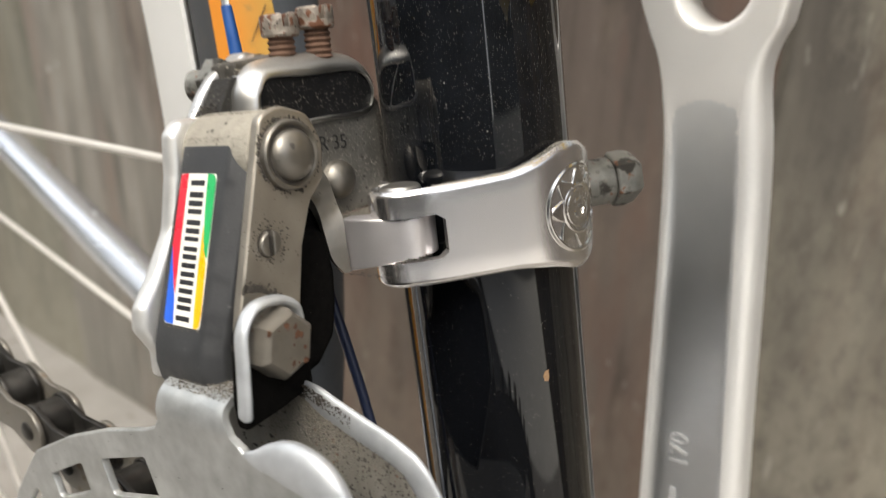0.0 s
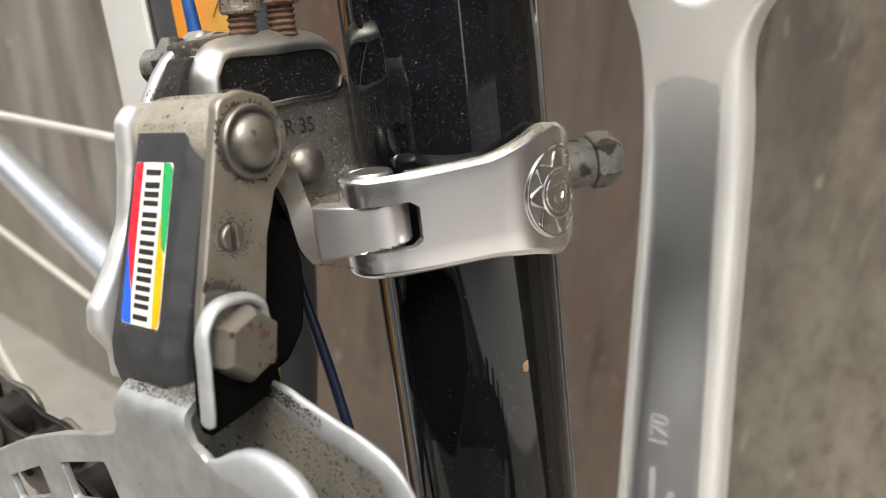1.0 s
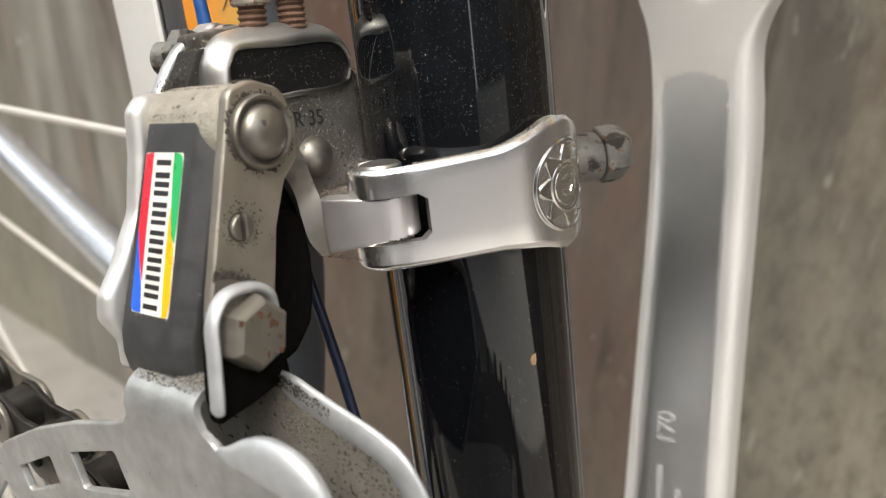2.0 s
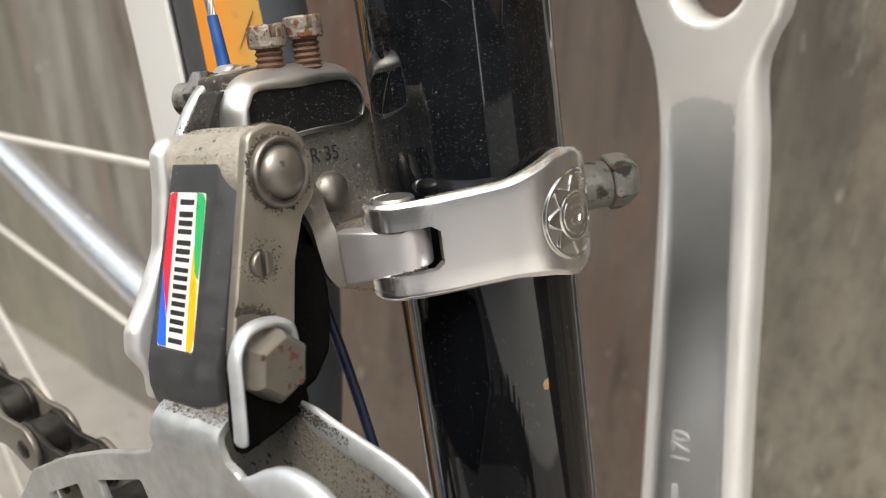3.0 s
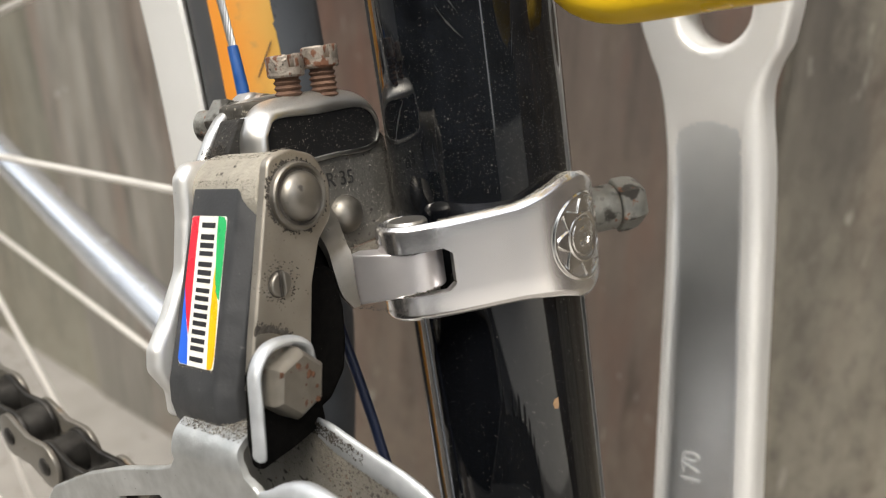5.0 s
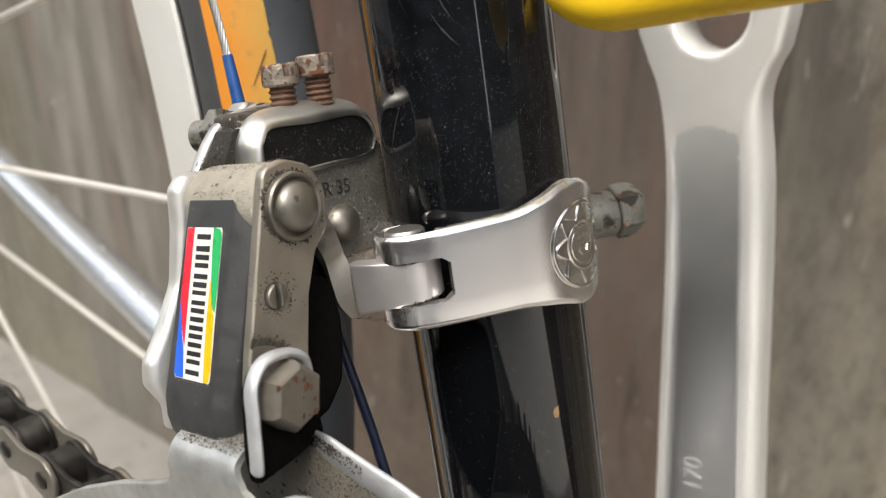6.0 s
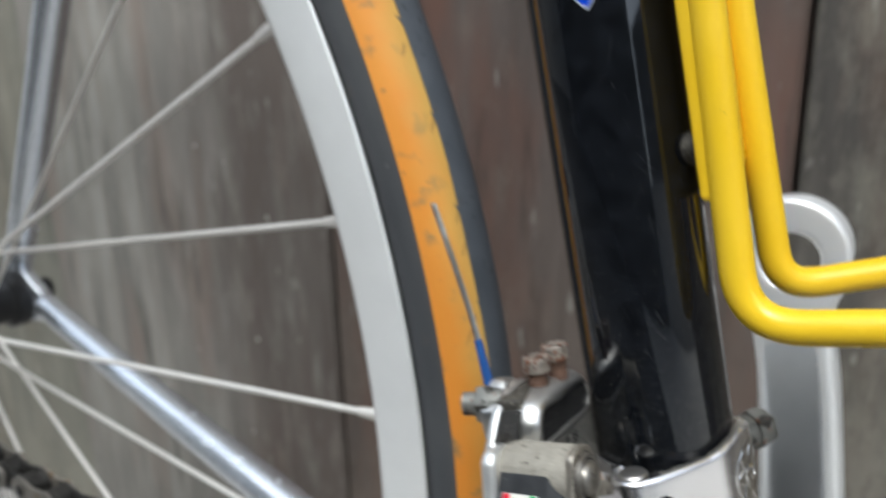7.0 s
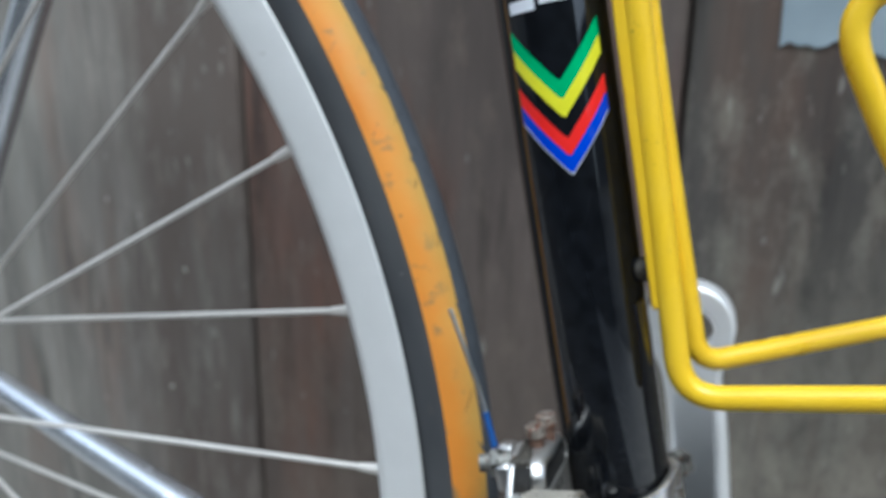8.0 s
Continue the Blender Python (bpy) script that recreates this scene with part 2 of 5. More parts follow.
# bluish, slightly darker copy of crank_alloy: reflected tone put into the colour
flute_alloy = surf("flute_alloy", (0.78, 0.80, 0.81), (0.85, 0.865, 0.87), 140, 0.36, 0.45, 0.02, 900, rough_var=0.03, buff=(0.160, 0.110, 0.95, 0.32))
yellow_wire = surf("yellow_coated_wire", (0.82, 0.515, 0.011), (0.88, 0.58, 0.020), 80, 0.36, bump=0.04, bump_scale=500, stain=((0.33, 0.22, 0.02), 0.25, 140))
cable_steel = surf("cable_strand", (0.36, 0.36, 0.36), (0.50, 0.50, 0.49), 600, 0.4, 0.9)
blue_sleeve = surf("blue_sleeve", (0.012, 0.06, 0.22), (0.02, 0.10, 0.33), 300, 0.45, stain=(GRIME, 0.30, 500))
navy_cable = surf("navy_cable", (0.008, 0.012, 0.03), (0.015, 0.022, 0.05), 300, 0.4)
def wood(name, dark, mid, streak, veil, flecks, z0, z1, worn=None):
    """Old painted board: upright grain, broad blotches, rusty streaks, a veil over the foot that paints in bounced
    light, and pale upright flecks.
    """
    m = bpy.data.materials.new(name)
    m.use_nodes = True
    nt = m.node_tree
    nd, lk = nt.nodes, nt.links
    b = nd["Principled BSDF"]
    tc, oi = nd.new("ShaderNodeTexCoord"), nd.new("ShaderNodeObjectInfo")
    shift = nd.new("ShaderNodeVectorMath")
    shift.operation = "ADD"
    wide = nd.new("ShaderNodeMath")
    wide.operation = "MULTIPLY"
    wide.inputs[1].default_value = 9.0
    lk.new(oi.outputs["Random"], wide.inputs[0])
    lk.new(tc.outputs["Object"], shift.inputs[0])
    lk.new(wide.outputs[0], shift.inputs[1])

    def layer(scale, upright, lo, hi, det=6.0, rgh=0.6):
        mp = nd.new("ShaderNodeMapping")
        mp.inputs["Scale"].default_value = (1, 1, upright)
        lk.new(shift.outputs[0], mp.inputs["Vector"])
        n = nd.new("ShaderNodeTexNoise")
        n.inputs["Scale"].default_value, n.inputs["Detail"].default_value, n.inputs["Roughness"].default_value = scale, det, rgh
        lk.new(mp.outputs[0], n.inputs["Vector"])
        r = nd.new("ShaderNodeMapRange")
        r.inputs["From Min"].default_value, r.inputs["From Max"].default_value = lo, hi
        lk.new(n.outputs["Fac"], r.inputs["Value"])
        return r.outputs[0]

    def times(a, c):
        x = nd.new("ShaderNodeMath")
        x.operation = "MULTIPLY"
        for sock, val in ((x.inputs[0], a), (x.inputs[1], c)):
            if isinstance(val, float):
                sock.default_value = val
            else:
                lk.new(val, sock)
        return x.outputs[0]

    def mix(fac, a, c):
        x = nd.new("ShaderNodeMix")
        x.data_type = "RGBA"
        lk.new(fac, x.inputs[0])
        for sock, val in ((x.inputs[6], a), (x.inputs[7], c)):
            if isinstance(val, tuple):
                sock.default_value = (*val, 1)
            else:
                lk.new(val, sock)
        return x.outputs[2]

    grain = layer(260, 0.05, 0.3, 0.7)
    col = mix(layer(34, 0.16, 0.36, 0.66), dark, mid)
    col = mix(times(grain, 0.35), col, dark)
    col = mix(times(layer(14, 0.22, 0.47, 0.64), 0.85), col, streak)
    col = mix(times(layer(60, 0.12, 0.54, 0.70), 0.75), col, tuple(0.45 * v for v in dark))
    col = mix(times(layer(55, 0.45, 0.52, 0.76), 0.6), col, veil)
    sep = nd.new("ShaderNodeSeparateXYZ")
    lk.new(tc.outputs["Object"], sep.inputs[0])
    if worn:
        # old brown stain left along one edge of the board
        c, x0, x1 = worn
        wob = nd.new("ShaderNodeMath")
        wob.operation = "MULTIPLY_ADD"
        lk.new(layer(16, 0.25, 0.3, 0.7), wob.inputs[0])
        wob.inputs[1].default_value = 0.10
        lk.new(sep.outputs[0], wob.inputs[2])
        edge = nd.new("ShaderNodeMapRange")
        edge.inputs["From Min"].default_value, edge.inputs["From Max"].default_value = x0 + 0.05, x1 + 0.05
        lk.new(wob.outputs[0], edge.inputs["Value"])
        col = mix(times(times(edge.outputs[0], layer(70, 0.3, 0.15, 0.5)), 0.9), col, c)
    # veil thickens towards the ground: bounced brightness put into the board's colour
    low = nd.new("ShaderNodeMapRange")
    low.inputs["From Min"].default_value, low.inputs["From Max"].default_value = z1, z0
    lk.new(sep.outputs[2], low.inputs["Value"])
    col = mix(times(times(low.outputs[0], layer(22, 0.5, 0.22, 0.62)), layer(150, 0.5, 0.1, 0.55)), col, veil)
    col = mix(times(layer(160, 0.32, 0.70, 0.78, 2.0, 0.4), 0.6), col, flecks)
    col = mix(times(layer(110, 0.8, 0.795, 0.825, 1.0, 0.3), 0.6), col, (0.62, 0.60, 0.56))
    lk.new(col, b.inputs["Base Color"])
    b.inputs["Roughness"].default_value = 0.85
    b.inputs["Specular IOR Level"].default_value = 0.3
    bp = nd.new("ShaderNodeBump")
    bp.inputs["Strength"].default_value, bp.inputs["Distance"].default_value = 0.6, 0.0008
    lk.new(grain, bp.inputs["Height"])
    lk.new(bp.outputs[0], b.inputs["Normal"])
    return m


FLECK = (0.30, 0.285, 0.25)
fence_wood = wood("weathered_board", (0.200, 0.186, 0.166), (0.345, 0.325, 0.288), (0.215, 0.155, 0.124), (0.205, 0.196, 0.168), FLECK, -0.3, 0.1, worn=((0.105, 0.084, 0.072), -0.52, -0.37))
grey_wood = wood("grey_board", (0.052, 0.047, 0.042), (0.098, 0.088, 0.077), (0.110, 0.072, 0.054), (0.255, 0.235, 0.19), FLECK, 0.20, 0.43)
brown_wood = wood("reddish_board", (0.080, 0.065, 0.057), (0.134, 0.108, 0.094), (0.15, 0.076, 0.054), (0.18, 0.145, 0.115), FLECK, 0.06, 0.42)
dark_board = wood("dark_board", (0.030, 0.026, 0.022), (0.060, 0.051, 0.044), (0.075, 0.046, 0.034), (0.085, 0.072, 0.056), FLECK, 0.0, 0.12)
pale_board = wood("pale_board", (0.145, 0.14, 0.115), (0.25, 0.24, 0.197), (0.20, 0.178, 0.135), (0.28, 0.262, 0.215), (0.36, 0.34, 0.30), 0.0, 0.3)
concrete = surf("pale_concrete", (0.235, 0.22, 0.20), (0.335, 0.315, 0.29), 30, 0.9, bump=0.5, bump_scale=220, specks=((0.16, 0.145, 0.13), 0.36, 60))
# sunlit brightness painted into the colour, for the streak reflected in the tube
apron = surf("sunlit_concrete", (0.64, 0.62, 0.58), (0.75, 0.73, 0.69), 14, 0.9, bump=0.4, bump_scale=180, specks=((0.30, 0.28, 0.25), 0.33, 60))
yard = surf("dark_ground", (0.045, 0.044, 0.043), (0.075, 0.073, 0.070), 12, 0.9, bump=0.4, bump_scale=150)
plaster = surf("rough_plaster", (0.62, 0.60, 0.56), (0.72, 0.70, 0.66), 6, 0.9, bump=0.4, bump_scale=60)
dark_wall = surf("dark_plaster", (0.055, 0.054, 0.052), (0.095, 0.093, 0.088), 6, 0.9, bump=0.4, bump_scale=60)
patch_blue = surf("blue_grey_patch", (0.23, 0.28, 0.31), (0.31, 0.37, 0.40), 40, 0.6, bump=0.2, bump_scale=200, stain=((0.13, 0.12, 0.11), 0.33, 60))


def plain(name, c, rough=0.3):
    return surf(name, c, tuple(min(1, x * 1.12 + 0.004) for x in c), 300, rough, rough_var=0.05, coat=0.2)


ink_black, s_white = plain("ink_black", (0.015, 0.015, 0.018)), plain("sticker_white", (0.72, 0.70, 0.64))
s_red, s_green, s_blue, s_yellow = plain("sticker_red", (0.62, 0.015, 0.035)), plain("sticker_green", (0.01, 0.36, 0.10)), plain("sticker_blue", (0.01, 0.10, 0.58)), plain("sticker_yellow", (0.84, 0.40, 0.002))
d_green, d_yellow, d_red, d_blue, d_white = plain("decal_green", (0.0, 0.38, 0.13), 0.12), plain("decal_yellow", (0.70, 0.68, 0.02), 0.12), plain("decal_red", (0.75, 0.02, 0.015), 0.12), plain("decal_blue", (0.005, 0.05, 0.52), 0.12), plain("decal_white", (0.66, 0.68, 0.72), 0.12)
stamp = surf("stamped_mark", (0.008, 0.008, 0.008), (0.02, 0.02, 0.018), 900, 0.8)
etched = surf("etched_mark", (0.50, 0.51, 0.52), (0.62, 0.63, 0.64), 300, 0.6, 0.3)

# ---- the bicycle's own axes: forward, left and up along the seat tube, from the tube's axis at the clamp ----
AXIS = Matrix(((0.97795892, 0.01305486, -0.20838885, -0.06490701), (-0.00436114, 0.99910288, 0.0421238, 0.09739542), (0.20875182, -0.04028653, 0.97713851, 0.384), (0, 0, 0, 1)))
MM = 0.001


def thing(name, label, category, group="", kind="", base=(0, 0, 0)):
    """An empty at its base, in the bicycle's axes; base in mm."""
    ob = new(name)
    ob.empty_display_size = 0.01
    ob.matrix_world = AXIS @ Matrix.Translation(Vector(base) * MM)
    ob["base"] = list(base)
    return tagged(ob, label, category, group, kind)


def part(name, bm, material, parent, label="", sharp=35, weighted=False):
    """Links a bmesh in mm as one mesh under a thing or a part."""
    me = bpy.data.meshes.new(name)
    bmesh.ops.recalc_face_normals(bm, faces=bm.faces)
    root = parent
    while root.parent:
        root = root.parent
    off = Vector(root["base"]) if "base" in root else Vector((0, 0, 0))
    for v in bm.verts:
        v.co = (v.co - off) * MM
    for f in bm.faces:
        f.smooth = True
    bm.to_mesh(me)
    bm.free()
    me.set_sharp_from_angle(angle=radians(sharp))
    me.materials.append(material)
    ob = new(name, me)
    ob.parent = parent
    if weighted:
        wm = ob.modifiers.new("normals", "WEIGHTED_NORMAL")
        wm.keep_sharp = True
    return tagged(ob, label)


# ---- shape tools, all in mm ----
def fillet(pts, radii, seg=6):
    """A closed outline with rounded corners."""
    out, n = [], len(pts)
    for i in range(n):
        p, a, c = Vector(pts[i]), Vector(pts[i - 1]), Vector(pts[(i + 1) % n])
        r = radii[i] if isinstance(radii, (list, tuple)) else radii
        d1, d2 = (a - p), (c - p)
        l1, l2 = d1.length, d2.length
        d1, d2 = d1.normalized(), d2.normalized()
        ang = d1.angle(d2)
        if r <= 0 or ang > 3.1:
            out.append(p)
            continue
        k = min(r / math.tan(ang / 2), 0.49 * l1, 0.49 * l2)
        p1, p2 = p + d1 * k, p + d2 * k
        for j in range(seg + 1):
            s = j / seg
            out.append((1 - s) ** 2 * p1 + 2 * s * (1 - s) * p + s * s * p2)
    return [tuple(v) for v in out]


def circle(c, r, n=24, a0=0.0):
    return [(c[0] + r * math.cos(a0 + 2 * math.pi * i / n), c[1] + r * math.sin(a0 + 2 * math.pi * i / n)) for i in range(n)]


def area(o):
    return sum(o[i - 1][0] * o[i][1] - o[i][0] * o[i - 1][1] for i in range(len(o))) / 2


def inset(o, d):
    """The outline moved inwards by d (counter-clockwise outlines)."""
    out, n = [], len(o)
    for i in range(n):
        a, p, c = Vector(o[i - 1]), Vector(o[i]), Vector(o[(i + 1) % n])
        e1, e2 = p - a, c - p
        if e1.length < 1e-6 or e2.length < 1e-6:
            out.append(tuple(p))
            continue
        n1, n2 = Vector((-e1.y, e1.x)).normalized(), Vector((-e2.y, e2.x)).normalized()
        m = n1 + n2
        if m.length < 0.3:
            m = n1
        m = m.normalized()
        out.append(tuple(p + m * (d / max(0.5, m.dot(n1)))))
    return out


def slab(outline, z0, z1, put, r=0.4, holes=(), rings=3, hole_r=0.0, bm=None, pocket=None, depths=()):
    """A plate with rounded rims and holes: outline in 2D, from depth z0 to z1; put(x, y, z) gives the place.
    pocket: an outline sunk into the z0 side, by depths of (inset, depth)."""
    bm = bm or bmesh.new()
    lo, hi = min(z0, z1), max(z0, z1)
    r = min(r, (hi - lo) * 0.499)

    def walls(o, rr, sign):
        if (area(o) < 0) == (sign > 0):
            o = o[::-1]
        loops = []
        steps = [(rr * (1 - math.sin(k * math.pi / 2 / rings)), rr * (1 - math.cos(k * math.pi / 2 / rings))) for k in range(rings + 1)] if rr > 0 else [(0, 0)]
        layers = [(d, lo + z) for d, z in steps] + [(d, hi - z) for d, z in reversed(steps)]
        for d, z in layers:
            q = inset(o, d) if d > 1e-9 else o
            loops.append([bm.verts.new(put(x, y, z)) for x, y in q])
        for A, B in zip(loops, loops[1:]):
            for i in range(len(A)):
                bm.faces.new((A[i - 1], A[i], B[i], B[i - 1]))
        return loops[0], loops[-1]

    ends = [walls(outline, r, 1)] + [walls(h, hole_r, -1) for h in holes]
    pk = None
    if pocket:
        pocket = pocket if area(pocket) > 0 else pocket[::-1]
        loops = [[bm.verts.new(put(x, y, lo + z)) for x, y in (inset(pocket, d) if d else pocket)] for d, z in depths]
        for A, B in zip(loops, loops[1:]):
            for i in range(len(A)):
                bm.faces.new((A[i - 1], A[i], B[i], B[i - 1]))
        bmesh.ops.triangle_fill(bm, use_beauty=True, edges=[bm.edges.get((loops[-1][i - 1], loops[-1][i])) for i in range(len(loops[-1]))])
        pk = loops[0]
    for k in (0, 1):
        edges = [bm.edges.get((pk[i - 1], pk[i])) for i in range(len(pk))] if pk and k == 0 else []
        for e in ends:
            lp = e[k]
            for i in range(len(lp)):
                ed = bm.edges.get((lp[i - 1], lp[i]))
                edges.append(ed)
        bmesh.ops.triangle_fill(bm, use_beauty=True, use_dissolve=False, edges=edges)
    return bm


def on_f(l, u, f):
    return (f, l, u)


def on_l(f, u, l):
    return (f, l, u)


def on_u(f, l, u):
    return (f, l, u)


def smooth_path(pts, n=8):
    """Catmull-Rom through the points."""
    P = [Vector(p) for p in pts]
    P = [2 * P[0] - P[1]] + P + [2 * P[-1] - P[-2]]
    out = []
    for i in range(1, len(P) - 2):
        for k in range(n):
            t = k / n
            a, b, c, d = P[i - 1], P[i], P[i + 1], P[i + 2]
            out.append(0.5 * ((2 * b) + (c - a) * t + (2 * a - 5 * b + 4 * c - d) * t * t + (3 * b - a - 3 * c + d) * t ** 3))
    out.append(P[-2])
    return out


def bend_path(pts, r, seg=8):
    """Straight runs with rounded corners."""
    P = [Vector(p) for p in pts]
    out = [P[0]]
    for i in range(1, len(P) - 1):
        d1, d2 = P[i - 1] - P[i], P[i + 1] - P[i]
        k = min(r, 0.49 * d1.length, 0.49 * d2.length)
        a, c = P[i] + d1.normalized() * k, P[i] + d2.normalized() * k
        for j in range(seg + 1):
            s = j / seg
            out.append((1 - s) ** 2 * a + 2 * s * (1 - s) * P[i] + s * s * c)
    out.append(P[-1])
    return out


def sweep(path, r, n=16, bm=None, flat=1.0, up=None, closed=False):
    """A round bar along a path; r may be a list; flat squeezes it across 'up'."""
    bm = bm or bmesh.new()
    P = [Vector(p) for p in path]
    m = len(P)
    ref = Vector(up) if up else None
    rings, prev = [], None
    for i in range(m):
        t = (P[(i + 1) % m] - P[i - 1]) if closed else (P[min(i + 1, m - 1)] - P[max(i - 1, 0)])
        t.normalize()
        if ref is not None:
            x = ref - t * ref.dot(t)
        elif prev is None:
            x = t.orthogonal()
        else:
            x = prev - t * prev.dot(t)
        x.normalize()
        prev = x
        y = t.cross(x)
        rr = r[i] if isinstance(r, (list, tuple)) else r
        rings.append([bm.verts.new(P[i] + x * (rr * flat * math.cos(2 * math.pi * k / n)) + y * (rr * math.sin(2 * math.pi * k / n))) for k in range(n)])
    for i in range(m if closed else m - 1):
        A, B = rings[i], rings[(i + 1) % m]
        for k in range(n):
            bm.faces.new((A[k - 1], A[k], B[k], B[k - 1]))
    if not closed:
        bm.faces.new(rings[0][::-1])
        bm.faces.new(rings[-1])
    return bm


def lathe(c, axis, profile, n=32, bm=None, turn=0):
    """Turned round an axis from c: profile of (along, radius)."""
    bm = bm or bmesh.new()
    a = Vector(axis).normalized()
    x = a.orthogonal().normalized()
    y = a.cross(x)
    x, y = x * math.cos(radians(turn)) + y * math.sin(radians(turn)), y * math.cos(radians(turn)) - x * math.sin(radians(turn))
    rings = []
    for z, r in profile:
        o = Vector(c) + a * z
        if r < 1e-6:
            rings.append([bm.verts.new(o)])
        else:
            rings.append([bm.verts.new(o + x * (r * math.cos(2 * math.pi * k / n)) + y * (r * math.sin(2 * math.pi * k / n))) for k in range(n)])
    for A, B in zip(rings, rings[1:]):
        for k in range(n):
            if len(A) == 1 and len(B) == 1:
                continue
            if len(A) == 1:
                bm.faces.new((A[0], B[k], B[k - 1]))
            elif len(B) == 1:
                bm.faces.new((A[k - 1], A[k], B[0]))
            else:
                bm.faces.new((A[k - 1], A[k], B[k], B[k - 1]))
    for R, flip in ((rings[0], True), (rings[-1], False)):
        if len(R) > 2:
            bm.faces.new(R[::-1] if flip else R)
    return bm


def sheet(rows, thick=0.0, bm=None):
    """A sheet over rows of points; thick: its thickness along the normals."""
    bm = bm or bmesh.new()
    g = [[bm.verts.new(p) for p in row] for row in rows]
    fs = []
    for A, B in zip(g, g[1:]):
        for k in range(len(A) - 1):
            fs.append(bm.faces.new((A[k], A[k + 1], B[k + 1], B[k])))
    if thick:
        bmesh.ops.recalc_face_normals(bm, faces=fs)
        bmesh.ops.solidify(bm, geom=fs, thickness=thick)
    return bm


def hexagon(c, axis, r, h, dome=0.5, bm=None, turn=0):
    """A hexagon head with a chamfered top."""
    bm = bm or bmesh.new()
    return lathe(c, axis, [(0, r * 0.94), (0.25, r), (h - dome, r), (h - dome * 0.4, r * 0.93), (h, r * 0.8), (h + dome * 0.1, 0)], 6, bm, turn)


def lettering(text, size, thick, place):
    """Writing as a bmesh; place(x, y, z) lays it down, in mm."""
    cu = bpy.data.curves.new("writing", "FONT")
    cu.body, cu.size, cu.extrude, cu.align_x, cu.align_y = text, size, thick, "CENTER", "CENTER"
    tmp = new("writing", cu)
    me = bpy.data.meshes.new_from_object(tmp.evaluated_get(bpy.context.evaluated_depsgraph_get()))
    bm = bmesh.new()
    bm.from_mesh(me)
    for v in bm.verts:
        v.co = place(*v.co)
    bpy.data.objects.remove(tmp)
    bpy.data.curves.remove(cu)
    bpy.data.meshes.remove(me)
    return bm


# ---- ground and fence ----
def box(x0, y0, z0, x1, y1, z1, bevel=0.0):
    bm = bmesh.new()
    bmesh.ops.create_cube(bm, size=1)
    for v in bm.verts:
        v.co = ((x0 + x1) / 2 + v.co.x * (x1 - x0), (y0 + y1) / 2 + v.co.y * (y1 - y0), (z0 + z1) / 2 + v.co.z * (z1 - z0))
    if bevel:
        bmesh.ops.bevel(bm, geom=bm.edges[:], offset=bevel, segments=2, affect="EDGES")
    return bm


def metric(name, bm, material, parent=None, label="", kind="", category=""):
    """Links a bmesh in metres."""
    me = bpy.data.meshes.new(name)
    bm.to_mesh(me)
    bm.free()
    me.materials.append(material)
    ob = new(name, me)
    ob.parent = parent
    return tagged(ob, label, category, kind=kind)


bm = bmesh.new()
bmesh.ops.create_grid(bm, x_segments=40, y_segments=40, size=200)
# out of view; dark tone chosen only to blacken reflections in the tube
metric("ground", bm, yard, None, "dark yard ground, unseen, its tone set to darken reflections", "structure", "ground")
metric("pavement", box(-3.1, -0.36, -0.02, 0.9, 0.36, 0.004, 0.0015), concrete, None, "pale rough concrete strip along the fence", "structure", "pavement")
metric("pavement_east", box(0.903, -2.74, -0.02, 4.15, 0.36, 0.004, 0.0015), apron, None, "unseen pale concrete apron, sunlit brightness put in its colour", "structure", "pavement")
# plain walls added out of view to block sky and shape reflections
metric("wall_south", box(-3.3, -2.9, 0, 4.35, -2.75, 3.6), dark_wall, None, "plain dark wall, unseen, added to shape the light", "structure", "wall")
metric("wall_east", box(4.2, -2.74, 0, 4.35, 0.6, 0.95), plaster, None, "plain pale wall, unseen, added to shape the light", "structure", "wall")
metric("wall_far_east", box(5.4, -3.2, 0, 5.55, 1.2, 2.4), dark_wall, None, "plain dark wall, unseen, added above the low one to darken reflections", "structure", "wall")
metric("wall_west", box(-3.3, -2.74, 0, -3.15, 0.6, 1.2), plaster, None, "plain pale wall, unseen, added to shape the light", "structure", "wall")

fence = new("wall_north")
tagged(fence, "weathered brown wooden board fence standing behind the bicycle", "fence", kind="structure")
FY = 0.305
# dark_board planks are unseen; their tone darkens the tube's reflection
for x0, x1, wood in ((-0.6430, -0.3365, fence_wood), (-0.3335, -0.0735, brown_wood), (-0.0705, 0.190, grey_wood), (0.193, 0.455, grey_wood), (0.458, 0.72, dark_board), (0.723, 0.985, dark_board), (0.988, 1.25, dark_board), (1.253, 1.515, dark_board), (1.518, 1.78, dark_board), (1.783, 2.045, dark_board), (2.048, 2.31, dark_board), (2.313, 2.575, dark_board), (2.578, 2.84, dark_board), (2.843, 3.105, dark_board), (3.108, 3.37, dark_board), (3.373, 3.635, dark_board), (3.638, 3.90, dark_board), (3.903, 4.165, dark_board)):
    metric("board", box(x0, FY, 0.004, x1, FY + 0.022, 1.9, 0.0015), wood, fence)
metric("backing", box(-0.645, FY + 0.0225, 0.003, 4.16, FY + 0.04, 1.88), fence_wood, fence)
# board-coloured strips added to lighten the dark gaps at two seams
metric("packed_dirt", box(-0.0733, FY + 0.0025, 0.004, -0.0707, FY + 0.021, 0.39), grey_wood, fence, "board-coloured strip filling the seam")
metric("packed_dirt", box(-0.3363, FY + 0.004, 0.004, -0.3337, FY + 0.021, 1.2), fence_wood, fence, "board-coloured strip filling the seam")
rag = random.Random(8)
o = [(0.16, 0.62), (-0.034, 0.62)] + [(-0.031 + 0.004 * k, 0.5005 + rag.uniform(-0.0012, 0.0012) + 0.003 * math.sin(k * 0.33) + 0.0015 * math.sin(k * 0.91 + 1)) for k in range(48)]
